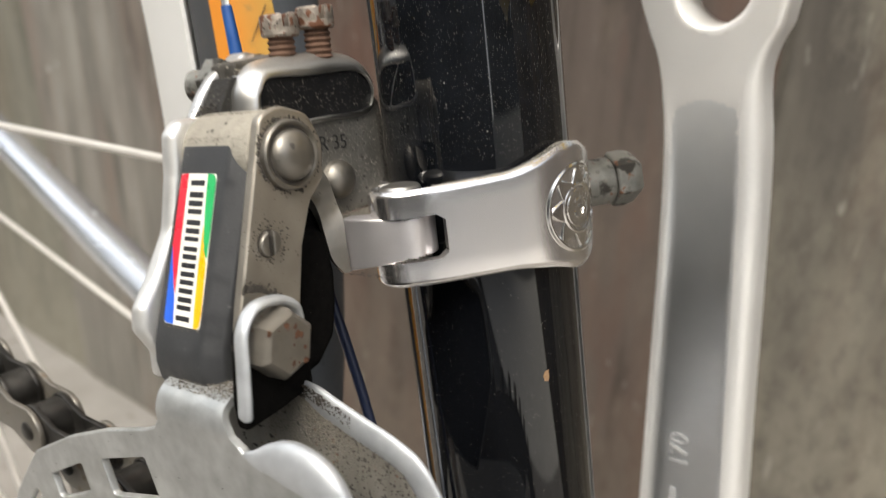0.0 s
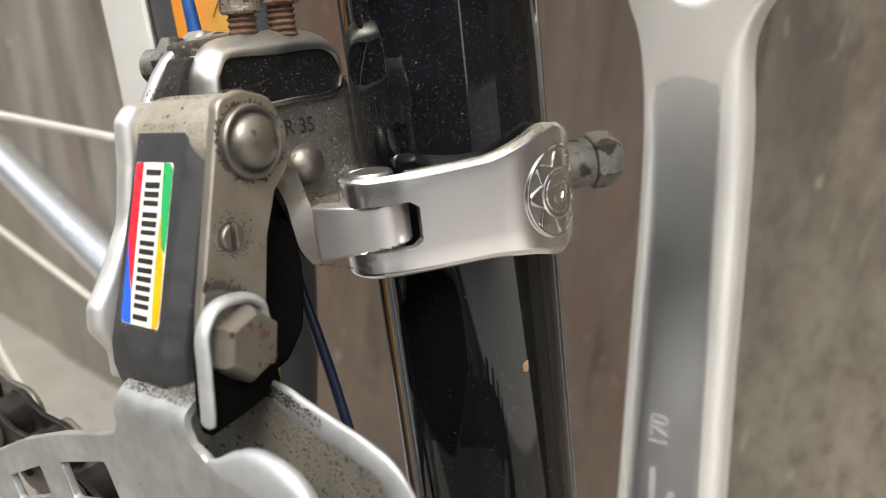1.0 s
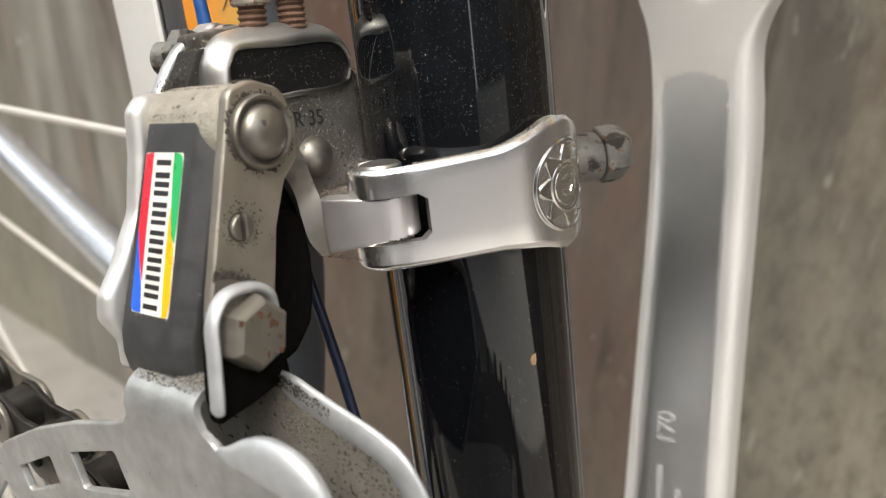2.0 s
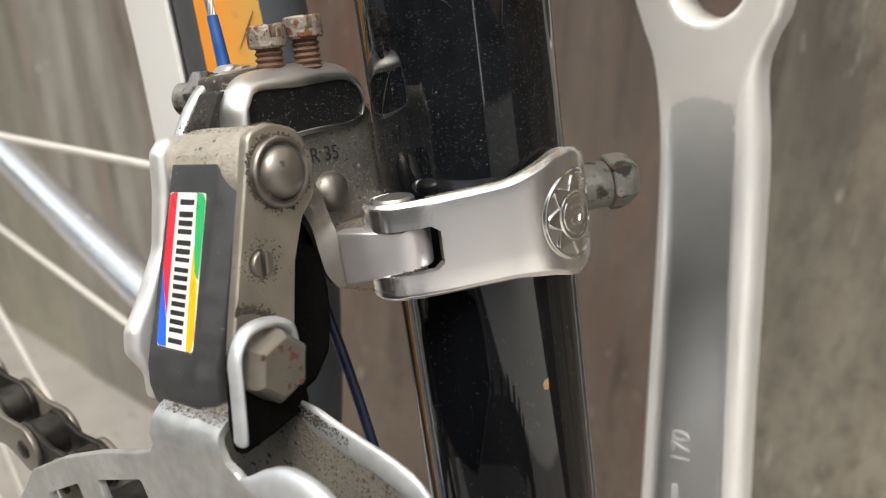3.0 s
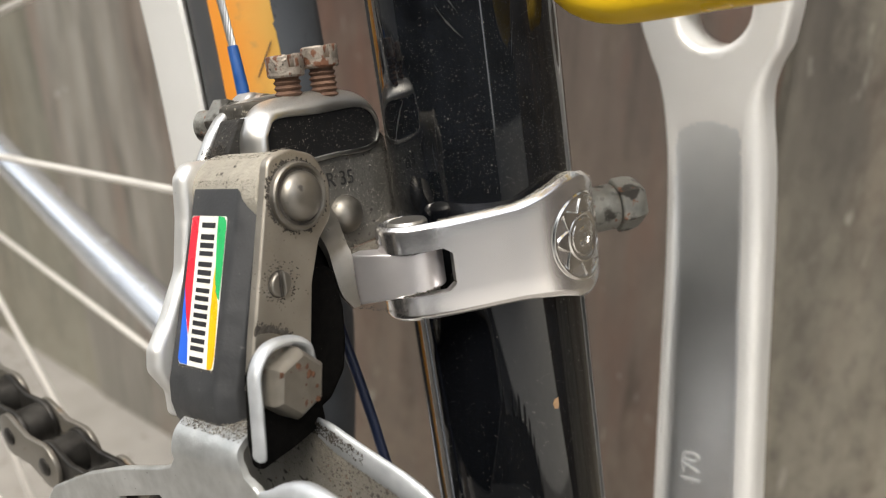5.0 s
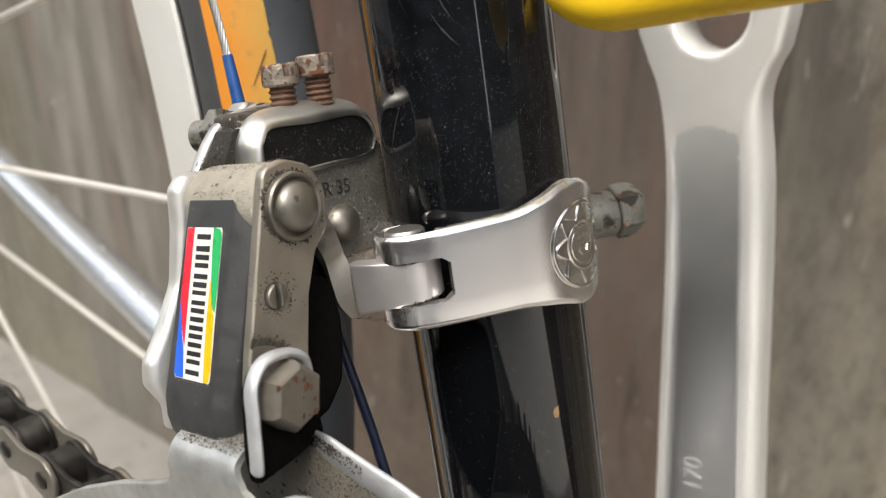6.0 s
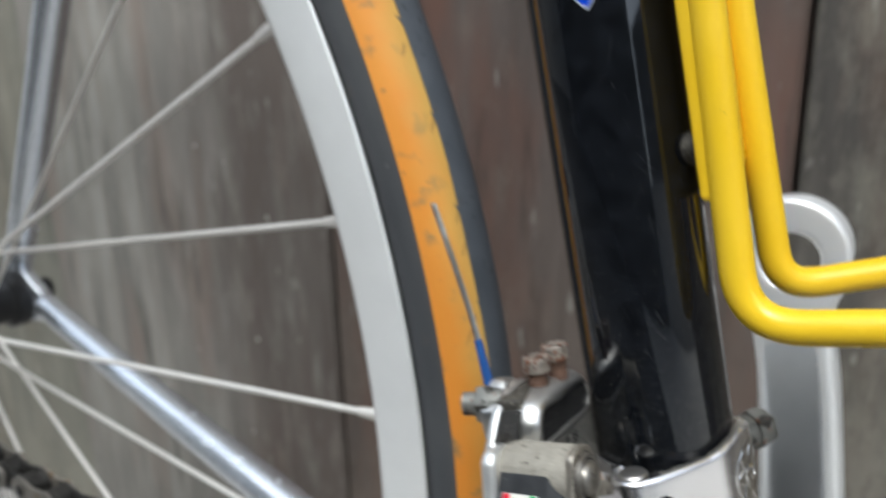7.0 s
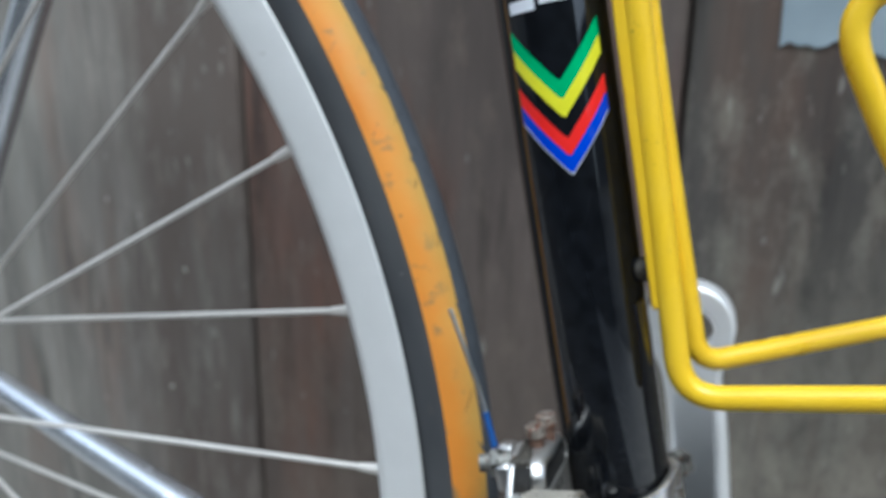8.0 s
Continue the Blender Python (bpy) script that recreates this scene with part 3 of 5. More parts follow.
metric("paint_patch", slab(o, FY - 0.0012, FY + 0.002, lambda x, z, y: (x, y, z), 0.0), patch_blue, fence, "ragged blue-grey patch")
for i in range(12):
    x1 = -0.6465 - 0.20 * i
    metric("pale_plank", box(x1 - 0.197, FY + 0.004, 0.003, x1, FY + 0.026, 1.9, 0.002), pale_board, fence, "pale olive weathered board")

# ---- bicycle frame ----
frame_thing = thing("bicycle_frame", "glossy black steel bicycle frame with bright chromed stays", "bicycle frame", base=(0, 0, -146))
bm = lathe((0, 0, -150), (0, 0, 1), [(0, 14.3), (550, 14.3)], 96)
tube_part = part("seat_tube", bm, black_enamel, frame_thing, "glossy black enamelled seat tube with dust and scratches")
part("bottom_bracket_shell", lathe((0, -34, -146), (0, 1, 0), [(0, 16), (0, 20), (68, 20), (68, 16)], 40), black_enamel, frame_thing)
for s in (1, -1):
    p = [(-352, 62 * s, 22), (-250, 55 * s, -32), (-120, 44 * s, -94), (-16, 27 * s, -141)]
    q = smooth_path(p, 8)
    part("chainstay", sweep(q, [6.5 + 3.5 * i / (len(q) - 1) for i in range(len(q))], 24), chrome, frame_thing, "bright chromed chainstay")
    part("seat_stay", sweep(smooth_path([(-379, 63 * s, 36), (-292, 52 * s, 122), (-203, 40 * s, 209), (-13, 14 * s, 385)], 8), 7.4, 24), chrome if s > 0 else black_enamel, frame_thing, "slim chromed seat stay" if s > 0 else "")
    o = fillet([(-350, 14), (-346, 28), (-362, 44), (-376, 40), (-384, 24), (-374, 16)], 4)
    part("dropout", slab(o, 58 * s, 64 * s, on_l, 0.8), chrome, frame_thing)


def on_tube(ang, u, r=14.36):
    a = radians(ang)
    return (r * math.cos(a), r * math.sin(a), u)


def chevron(top, thick):
    """A V of tape laid round the tube: top is its height at the wings' ends."""
    rows = []
    for k in range(25):
        a = -126 + 96 * k / 24
        drop = 1 - abs(a + 79) / 47.5
        u = top - 14.4 * max(0, drop)
        rows.append([on_tube(a, u), on_tube(a, u - thick)])
    return sheet(rows, 0.04)


decal = part("decal", chevron(125.8, 4.5), d_green, frame_thing, "striped chevron transfer in four colours")
part("stripe", chevron(121.2, 4.5), d_yellow, decal, "yellow chevron stripe")
part("stripe", chevron(111.7, 4.5), d_red, decal, "red chevron stripe")
part("stripe", chevron(107.1, 4.3), d_blue, decal, "blue chevron stripe")
part("stripe", chevron(102.7, 0.3), d_white, decal, "thin white outline under the chevrons")
for a0, a1, u0, u1 in ((-122, -93, 129.5, 132.4), (-88, -60, 130.6, 133.4), (-98, -92, 132.4, 145), (-79, -70, 133.4, 146)):
    rows = [[on_tube(a0 + (a1 - a0) * k / 6, u0), on_tube(a0 + (a1 - a0) * k / 6, u1)] for k in range(7)]
    part("mark", sheet(rows, 0.04), d_white, decal, "white bar of the frame's lettering")

# ---- rear wheel ----
HUB = (-371.8, 0.0, 29.3)
wheel = thing("rear_wheel", "spoked rear wheel with silver rim and black and orange tyre", "wheel", base=HUB)


def turn_profile(profile, n=240, close=True):
    """Turned round the hub: profile of (radius, sideways)."""
    bm = bmesh.new()
    rings = []
    for i in range(n):
        a = 2 * math.pi * i / n
        rings.append([bm.verts.new((HUB[0] + r * math.cos(a), HUB[1] + w, HUB[2] + r * math.sin(a))) for r, w in profile])
    m = len(profile)
    for i in range(n):
        A, B = rings[i - 1], rings[i]
        for k in range(m if close else m - 1):
            bm.faces.new((A[k], A[(k + 1) % m], B[(k + 1) % m], B[k]))
    return bm


rim_profile = [(315.6, -10.2), (316.0, -9.6), (315.6, -8.8), (309, -8.2), (309, 8.2), (316.2, 8.8), (316.6, 9.6), (316.2, 10.2), (303.5, 10.0), (301.8, 9.2), (298.5, 6), (297.6, 2.5), (297.6, -2.5), (298.5, -6), (301.8, -9.2), (303.5, -10.0)]
part("rim", turn_profile(rim_profile), rim_alloy, wheel, "brushed silver alloy rim")
TC, TR = 323.5, 11.9


def tyre_band(d0, d1, lift=0.0, thick=1.4):
    n = max(4, int(abs(d1 - d0) / 6))
    o = [(TC + (TR + lift) * math.cos(radians(d0 + (d1 - d0) * k / n)), -(TR + lift) * math.sin(radians(d0 + (d1 - d0) * k / n))) for k in range(n + 1)]
    i = [(TC + (TR - thick) * math.cos(radians(d1 + (d0 - d1) * k / n)), -(TR - thick) * math.sin(radians(d1 + (d0 - d1) * k / n))) for k in range(n + 1)]
    return turn_profile(o + i)


def tread_mesh(n=2400):
    """The tread strip; small slanted cuts nick its edges."""
    bm = bmesh.new()
    rings = []
    rr = random.Random(3)
    nick = [rr.uniform(0.1, 1.0) for _ in range(n)]
    for i in range(n):
        a = 2 * math.pi * i / n
        w = 22.5 + (11.0 * nick[i // 25] ** 1.5 if i % 25 == 0 else 0.5 * nick[i] + 0.8 * math.sin(i * 0.11))
        ds = [-w + 2 * w * k / 10 for k in range(11)]
        row = []
        for q, lift in [(d if d > 0 else -64 * k / 20, 0.3) for k, d in zip((20, 16, 12, 8, 4, 0, 0, 0, 0, 0, 0), ds)] + [(ds[-1], -1.2), (-64, -1.2)]:
            slant = 0.02 * max(0, q - 15) / 20
            r = TC + (TR + lift) * math.cos(radians(q))
            row.append(bm.verts.new((HUB[0] + r * math.cos(a + slant), -(TR + lift) * math.sin(radians(q)), HUB[2] + r * math.sin(a + slant))))
        rings.append(row)
    m = 13
    for i in range(n):
        A, B = rings[i - 1], rings[i]
        for k in range(m):
            bm.faces.new((A[k], A[(k + 1) % m], B[(k + 1) % m], B[k]))
    return bm


tyre = part("tyre", tyre_band(-140, 140, -0.5), wall_rubber, wheel, "black rubber sidewall")
part("tread", tread_mesh(), tyre_black, tyre, "black file tread, nicked along its edges")
part("colour_band", tyre_band(20, 77, 0.0), tyre_orange, tyre, "orange shoulder band, scuffed")
bm = bmesh.new()
rr = random.Random(17)
for k in range(130):
    a0 = 2 * math.pi * (k + rr.uniform(-0.35, 0.35)) / 130
    d0 = rr.uniform(15, 20) if k % 4 else rr.uniform(24, 30)
    d1, wide = d0 + rr.uniform(6, 16), rr.uniform(0.05, 0.2)
    rows = []
    for j in range(6):
        s = j / 5
        d, a = d0 + (d1 - d0) * s, a0 - 0.0135 * s * (d1 - d0) / 12
        r, w = TC + (TR + 0.36 - 0.28 * s) * math.cos(radians(d)), -(TR + 0.36 - 0.28 * s) * math.sin(radians(d))
        half = (0.15 + wide * math.sin(math.pi * (0.12 + 0.86 * s))) / r
        rows.append([(HUB[0] + r * math.cos(a + q * half), w, HUB[2] + r * math.sin(a + q * half)) for q in (-1, 1)])
    sheet(rows, 0.0, bm)
tagged(part("cut", bm, cut_brown, tyre, "fine slanting cuts at the tread's edge"), kind="stuff")
part("hub", lathe((HUB[0], -58, HUB[2]), (0, 1, 0), [(0, 5), (6, 5), (6, 9), (34, 11), (36, 24), (39, 24), (40, 12), (70, 10), (90, 11), (92, 21), (95, 21), (96, 12), (108, 13), (110, 16), (122, 16), (124, 6), (134, 6)], 40), hub_black, wheel, "black hub")
HELD = {0: (35, 27, 88), 1: (-20.5, 20, -33), -1: (-20.5, 20, 50), 2: (35, 20, -18), -2: (35, 21, -90), -4: (35, 20, -4), -3: (-20.5, 20, -55), -6: (35, 20, -88), -8: (35, 20, -92)}
for k in range(-17, 19):
    th = radians(4.8 + 10.4 * k if abs(k) <= 5 else 4.8 + math.copysign(52 + (abs(k) - 5) * 9.84, k))
    near = k % 2 == 1
    lead = 1 if (k // 2) % 2 == 0 else -1
    fl, fr, off = HELD.get(k, (-20.5, 21, 64 * lead) if near else (35, 20, 64 * lead))
    fa = th + radians(off)
    a = Vector((HUB[0] + 297 * math.cos(th), 0.0, HUB[2] + 297 * math.sin(th)))
    b = Vector((HUB[0] + fr * math.cos(fa), fl, HUB[2] + fr * math.sin(fa)))
    sp = part("spoke", sweep([b, a], 1.0, 10), spoke_steel, wheel)
    d = (b - a).normalized()
    part("nipple", sweep([a - d * 1, a + d * 3, a + d * 8.5], [2.0, 1.8, 1.3], 10), spoke_steel, sp)

# ---- chainring and chain ----
BBU = -146.0
ring = thing("chainring", "dark worn steel chainring behind the derailleur cage", "chainring", base=(0, -47, -146))
teeth = 52
o = []
for i in range(teeth):
    for da, rr in ((-0.5, 100.0), (-0.22, 99.5), (-0.08, 105.0), (0.08, 105.0), (0.22, 99.5)):
        a = 2 * math.pi * (i + da) / teeth
        o.append((rr * math.cos(a), BBU + rr * math.sin(a)))
part("toothed_ring", slab(o, -48.2, -46.2, on_l, 0.0, holes=[circle((0, BBU), 84, 72)]), dark_steel, ring)
for i in range(5):
    a = radians(40 + 72 * i)
    part("spider_arm", sweep([(18 * math.cos(a), -43, BBU + 18 * math.sin(a)), (88 * math.cos(a), -46, BBU + 88 * math.sin(a))], [7, 5], 12, flat=0.5, up=(0, 1, 0)), crank_alloy, ring)
part("spindle", lathe((0, -50, BBU), (0, 1, 0), [(0, 8), (118, 8)], 24), dark_steel, ring)

chain = thing("chain", "oily dark bicycle chain running back from the chainring", "chain", base=(-60, -47, -40))
slope = math.atan2(0.265, -1.0)
path = []
for k in range(3, 0, -1):
    a = radians(104.8 - k * 7.03)
    path.append(Vector((103.5 * math.cos(a), -47, BBU + 103.5 * math.sin(a))))
t0 = Vector((103.5 * math.cos(radians(104.8)), -47, BBU + 103.5 * math.sin(radians(104.8))))
for k in range(26):
    path.append(t0 + Vector((math.cos(slope), 0.0, math.sin(slope))) * (12.7 * k))


def link_outline(a, b, r=4.3, waist=3.0):
    d = (b - a)
    ang = math.atan2(d.z, d.x)
    pts = []
    for k in range(9):
        t = ang + math.pi / 2 + math.pi * k / 8
        pts.append((a.x + r * math.cos(t), a.z + r * math.sin(t)))
    mid = (a + b) / 2
    pts.append((mid.x + waist * math.cos(ang - math.pi / 2), mid.z + waist * math.sin(ang - math.pi / 2)))
    for k in range(9):
        t = ang - math.pi / 2 + math.pi * k / 8
        pts.append((b.x + r * math.cos(t), b.z + r * math.sin(t)))
    pts.append((mid.x + waist * math.cos(ang + math.pi / 2), mid.z + waist * math.sin(ang + math.pi / 2)))
    return pts


for i in range(len(path) - 1):
    a, b = path[i], path[i + 1]
    outer = i % 2 == 0
    c = a.y
    bm = bmesh.new()
    for s in (-1, 1):
        w = 3.1 if outer else 2.0
        slab(link_outline(a, b), c + s * w, c + s * (w + 1.0), on_l, 0.25, rings=2, bm=bm)
    lk_ob = part("link", bm, chain_plate if outer else chain_steel, chain, "worn brownish outer link" if outer else "dark oily inner link")
    bm = lathe((a.x, c - 2.3, a.z), (0, 1, 0), [(0, 3.6), (0.3, 3.9), (4.3, 3.9), (4.6, 3.6)], 16)
    part("roller", bm, chain_steel, lk_ob)
    if outer:
        for p in (a, b):
            part("pin", lathe((p.x, c - 4.7, p.z), (0, 1, 0), [(0, 1.2), (0.3, 1.7), (9.1, 1.7), (9.4, 1.2)], 12), chain_steel, lk_ob)

# ---- crank arm on the far side ----
import mathutils

crank = thing("crank_arm", "polished alloy crank arm with fluted inner face, no pedal fitted", "crank arm", base=(5, 57, -146))
EYE_C, EYE_H = (17.0, 25.5), (18.0, 24.2)
left_edge = [(4.7, 16.5), (6.0, 11.5), (6.6, 4), (6.3, -8), (4.1, -30), (1.6, -50), (-1.6, -76), (-7.0, -120)]
right_edge = [(14.4, -120), (17.8, -72), (20.0, -44.7), (22.2, -15.4), (22.7, -2.5), (23.9, 6.5), (26.0, 11.6), (29.2, 16.4)]


def edge_at(table, u):
    t = sorted(table, key=lambda p: p[1])
    for (x0, u0), (x1, u1) in zip(t, t[1:]):
        if u <= u1:
            return x0 + (x1 - x0) * max(0, u - u0) / (u1 - u0)
    return t[-1][0]


def crank_sink(f, u):
    """Depth of the fluted inner face: a shallow trough between a narrow ridge and a sharp edge."""
    def ease(a, b, v):
        v = min(1, max(0, (v - a) / (b - a)))
        return v * v * (3 - 2 * v)
    a, b = edge_at(left_edge, u), edge_at(right_edge, u)
    s = (f - a) / max(1, b - a)
    run = ease(12, -22, u) * ease(-132, -122, u)
    return run * (0.9 * ease(0.07, 0.16, s) * ease(0.99, 0.93, s) + 0.75 * math.sin(math.pi * min(1, max(0, s))) * ease(0.05, 0.25, s))


def crank_mesh(fluted):
    o = [(EYE_C[0] + 14.2 * math.cos(radians(a)), EYE_C[1] + 14.2 * math.sin(radians(a))) for a in range(-18, 202, 6)]
    o += [tuple(v)[:2] for v in smooth_path([(x, y, 0) for x, y in left_edge], 5)]
    o += [(5.8 + 19 * math.cos(radians(a)), -146 + 19 * math.sin(radians(a))) for a in range(132, 409, 10)]
    o += [tuple(v)[:2] for v in smooth_path([(x, y, 0) for x, y in right_edge], 5)]
    # a broad rounded shoulder along the front edge, a narrow one along the back
    side = [max(0.0, min(1.0, (x - edge_at(left_edge, u) - 4) / 10)) * (1 - 0.6 * max(0.0, min(1.0, (u + 4) / 18))) if u < 16 else 0.2 * (1 + (x - EYE_C[0]) / 14.7) for x, u in o]
    out = [(q[0] - p[0], q[1] - p[1]) for p, q in zip(o, inset(o, -1.0))]
    bm = bmesh.new()
    loops = []
    for k in range(10):
        th = math.pi / 2 * (9 - k) / 9
        loops.append([bm.verts.new((p[0] + d[0] * ((0.5 + 3.4 * w) * math.sin(th) - 0.5), 57.0 + (1.0 + 3.6 * w) * (1 - math.cos(th)), p[1] + d[1] * ((0.5 + 3.4 * w) * math.sin(th) - 0.5))) for p, d, w in zip(o, out, side)])
    loops.insert(0, [bm.verts.new((p[0] + d[0] * (3.4 * w - 0.6), 69.0, p[1] + d[1] * (3.4 * w - 0.6))) for p, d, w in zip(o, out, side)])
    for A, B in zip(loops, loops[1:]):
        for i in range(len(A)):
            bm.faces.new((A[i - 1], A[i], B[i], B[i - 1]))
    rim = [(v.co.x, v.co.z) for v in loops[-1]]
    hole, bore = circle(EYE_H, 8.1, 40), circle(EYE_H, 7.15, 40)
    pts = [Vector(p) for p in rim] + [Vector(p) for p in hole]
    n, h = len(rim), len(hole)
    edges = [(i, (i + 1) % n) for i in range(n)] + [(n + i, n + (i + 1) % h) for i in range(h)]
    for i in range(200):
        u = -128 + i * 0.85
        if u > 40:
            break
        if u > 12:
            a, b = EYE_C[0] - 14, EYE_C[0] + 14
        else:
            a, b = edge_at(left_edge, u), edge_at(right_edge, u)
        for k in range(25):
            s = 0.05 + 0.90 * k / 24
            p = Vector((a + (b - a) * s, u))
            if min((p - Vector(q)).length for q in rim[::2]) > 0.7 and (p - Vector(EYE_H)).length > 8.7 and (u < 14 or (p - Vector(EYE_C)).length < 12.4):
                pts.append(p)
    V, _, F = mathutils.geometry.delaunay_2d_cdt(pts, edges, [], 0, 1e-5)[:3]
    got = [bm.verts.new((v.x, 57.0 + (crank_sink(v.x, v.y) if i >= n else 0), v.y)) for i, v in enumerate(V)]
    for f in F:
        c = sum((V[i] for i in f), Vector((0, 0))) / len(f)
        if inside(c, hole) or not inside(c, rim):
            continue
        bm.faces.new([got[i] for i in f])
    ring0 = [bm.verts.new((x, 57.0, u)) for x, u in hole]
    ring_m = [bm.verts.new((x, 57.9, u)) for x, u in bore]
    ring1 = [bm.verts.new((x, 69.0, u)) for x, u in bore]
    for i in range(h):
        bm.faces.new((ring0[i - 1], ring0[i], ring_m[i], ring_m[i - 1]))
        bm.faces.new((ring_m[i - 1], ring_m[i], ring1[i], ring1[i - 1]))
    back = [bm.edges.get((loops[0][i - 1], loops[0][i])) for i in range(len(o))] + [bm.edges.get((ring1[i - 1], ring1[i])) for i in range(h)]
    bmesh.ops.triangle_fill(bm, use_beauty=True, edges=back)
    bmesh.ops.remove_doubles(bm, verts=bm.verts[:], dist=0.002)
    loose = [v for v in bm.verts if not v.link_faces]
    bmesh.ops.delete(bm, geom=loose, context="VERTS")
    away = []
    for f in bm.faces:
        c = f.calc_center_median()
        deep = c.y < 60 and c.y - 57 > 0.3 and crank_sink(c.x, c.z) > 0.3 and inside((c.x, c.z), rim)
        if deep != fluted:
            away.append(f)
    bmesh.ops.delete(bm, geom=away, context="FACES")
    return bm


def inside(p, o):
    odd = False
    for i in range(len(o)):
        (x0, y0), (x1, y1) = o[i - 1], o[i]
        if (y0 > p[1]) != (y1 > p[1]) and p[0] < x0 + (x1 - x0) * (p[1] - y0) / (y1 - y0):
            odd = not odd
    return odd


arm = part("arm", crank_mesh(False), crank_alloy, crank, sharp=50)
part("flute", crank_mesh(True), flute_alloy, arm, "polished flute, its dark reflected tone partly in the colour", sharp=50)
dirn = Vector((0.0685, 0, 1)).normalized()
side = Vector((dirn.z, 0, -dirn.x))


def on_crank(cx, cu):
    """Lays writing on the fluted face, reading upwards."""
    def put(x, y, z):
        p = Vector((cx, 0, cu)) + dirn * x - side * y
        return Vector((p.x, 56.78 + crank_sink(p.x, p.z) - z, p.z))
    return put


part("stamp", lettering("170", 6.0, 0.08, on_crank(6.7, -78.2)), etched, arm, "stamped length figures")
for k, (cx, cu, ln) in enumerate(((4.2, -95, 13.0), (8.6, -98.5, 9.0))):
    bm = slab([(-ln / 2, -0.8), (ln / 2, -0.8), (ln / 2, 0.8), (-ln / 2, 0.8)], 0, 0.1, lambda x, y, z, c=cx, w=cu: on_crank(c, w)(x, y, z), 0)
    part("stamp", bm, etched, arm, "plain stamped bar of small writing")

# ---- bottle cage ----
cage = thing("bottle_cage", "yellow coated wire bottle cage bolted to the seat tube", "bottle cage", base=(18, 2, 40))
near_wire = bend_path([(23.4, -7.6, 190), (22.0, -7.6, 90), (21.2, -8.2, 26.4), (110, -13.5, 26.2), (112, -14, 60)], 11, 10)
part("wire", sweep(near_wire, 3.25, 20), yellow_wire, cage)
far_wire = bend_path([(22.5, 11.5, 190), (22.6, 11.8, 90), (24.0, 12.0, 28.6), (95, 47.0, 29.0), (98, 48, 60)], 8, 10)
part("wire", sweep(far_wire, 3.1, 20), yellow_wire, cage)
part("wire", sweep(smooth_path([(86, -2, 52), (76, 0, 78), (70.6, 0, 97), (68.4, 0, 108), (70, 0, 115), (76, 0, 119), (95, 2, 121)], 8), 3.2, 18), yellow_wire, cage)
o = fillet([(16.8, 50.5), (19.5, 50.5), (21.5, 56), (21.5, 175), (16.8, 175)], [1.5, 1.5, 1, 1, 1])
part("back_plate", slab(o, -9.5, 11.5, on_l, 0.8), yellow_wire, cage, "flat yellow mounting plate, chipped")
part("bolt", lathe((13.0, -2, 60), (1, 0, 0), [(0, 3.2), (3.6, 3.2), (3.8, 2.4), (7.0, 2.4), (7.2, 1.6)], 24), dark_steel, cage, "small dark mounting bolt")

# ---- front derailleur ----
fd = thing("front_derailleur", "worn silver front derailleur clamped round the black seat tube", "derailleur", base=(0, -16, -14))


def spread(table, x):
    """A smooth curve through a table of (x, value)."""
    for k in range(len(table) - 1):
        (a, p), (b, q) = table[k], table[k + 1]
        if x <= b or k == len(table) - 2:
            s = min(1, max(0, (x - a) / (b - a)))
            m0 = (q - table[k - 1][1]) / (b - table[k - 1][0]) if k else (q - p) / (b - a)
            m1 = (table[k + 2][1] - p) / (table[k + 2][0] - a) if k < len(table) - 2 else (q - p) / (b - a)
            h = b - a
            return (2 * s ** 3 - 3 * s ** 2 + 1) * p + (s ** 3 - 2 * s ** 2 + s) * h * m0 + (-2 * s ** 3 + 3 * s ** 2) * q + (s ** 3 - s ** 2) * h * m1


TOP = [(-60, 0.9), (-38, 1.5), (-22, 2.7), (-8, 3.9), (4, 3.8), (20, 2.3), (40, 1.2), (62, 0.5)]
BOT = [(-60, -12.6), (-38, -12.8), (-18, -13.6), (0, -14.9), (14, -14.2), (30, -12.6), (62, -11)]
PIN = (0.1, -19.2)
PR, BR = 4.7, 16.9
outer = [(PIN[0] + PR * math.cos(radians(a)), PIN[1] + PR * math.sin(radians(a)), -60, 0) for a in range(140, 318, 8)]
outer.append((PIN[0] + PR * math.cos(radians(-39.4)), PIN[1] + PR * math.sin(radians(-39.4)), -60, 0))
pA, pB = outer[-1], (BR * math.cos(radians(-39.4)), BR * math.sin(radians(-39.4)))
outer += [(pA[0] + (pB[0] - pA[0]) * k / 12, pA[1] + (pB[1] - pA[1]) * k / 12, -60 + 20.6 * k / 12, 0.5 * math.sin(math.pi * (k / 12) ** 0.6)) for k in range(1, 13)]
outer += [(BR * math.cos(radians(a)), BR * math.sin(radians(a)), a, 0.5 * math.exp(-((a - 2) / 17) ** 2)) for a in range(-38, 64, 2)]
rows_u = [0, 0.015, 0.03, 0.048, 0.07, 0.225, 0.275, 0.34, 0.58, 0.67, 0.735, 0.93, 0.952, 0.97, 0.985, 1]
bm = bmesh.new()
grid = []
for i, (f, l, a, lift) in enumerate(outer):
    q, p = Vector(outer[min(i + 1, len(outer) - 1)][:2]), Vector(outer[max(i - 1, 0)][:2])
    tg = (q - p).normalized()
    nrm = Vector((tg.y, -tg.x))
    t, b = spread(TOP, max(a, -60)), spread(BOT, max(a, -60))
    col = []
    for w in rows_u:
        e = min(w, 1 - w)
        h = lift - 0.6 * max(0, 1 - e / 0.065) ** 2
        col.append(bm.verts.new((f + nrm.x * h, l + nrm.y * h, t + (b - t) * w)))
    grid.append(col)
cells = []
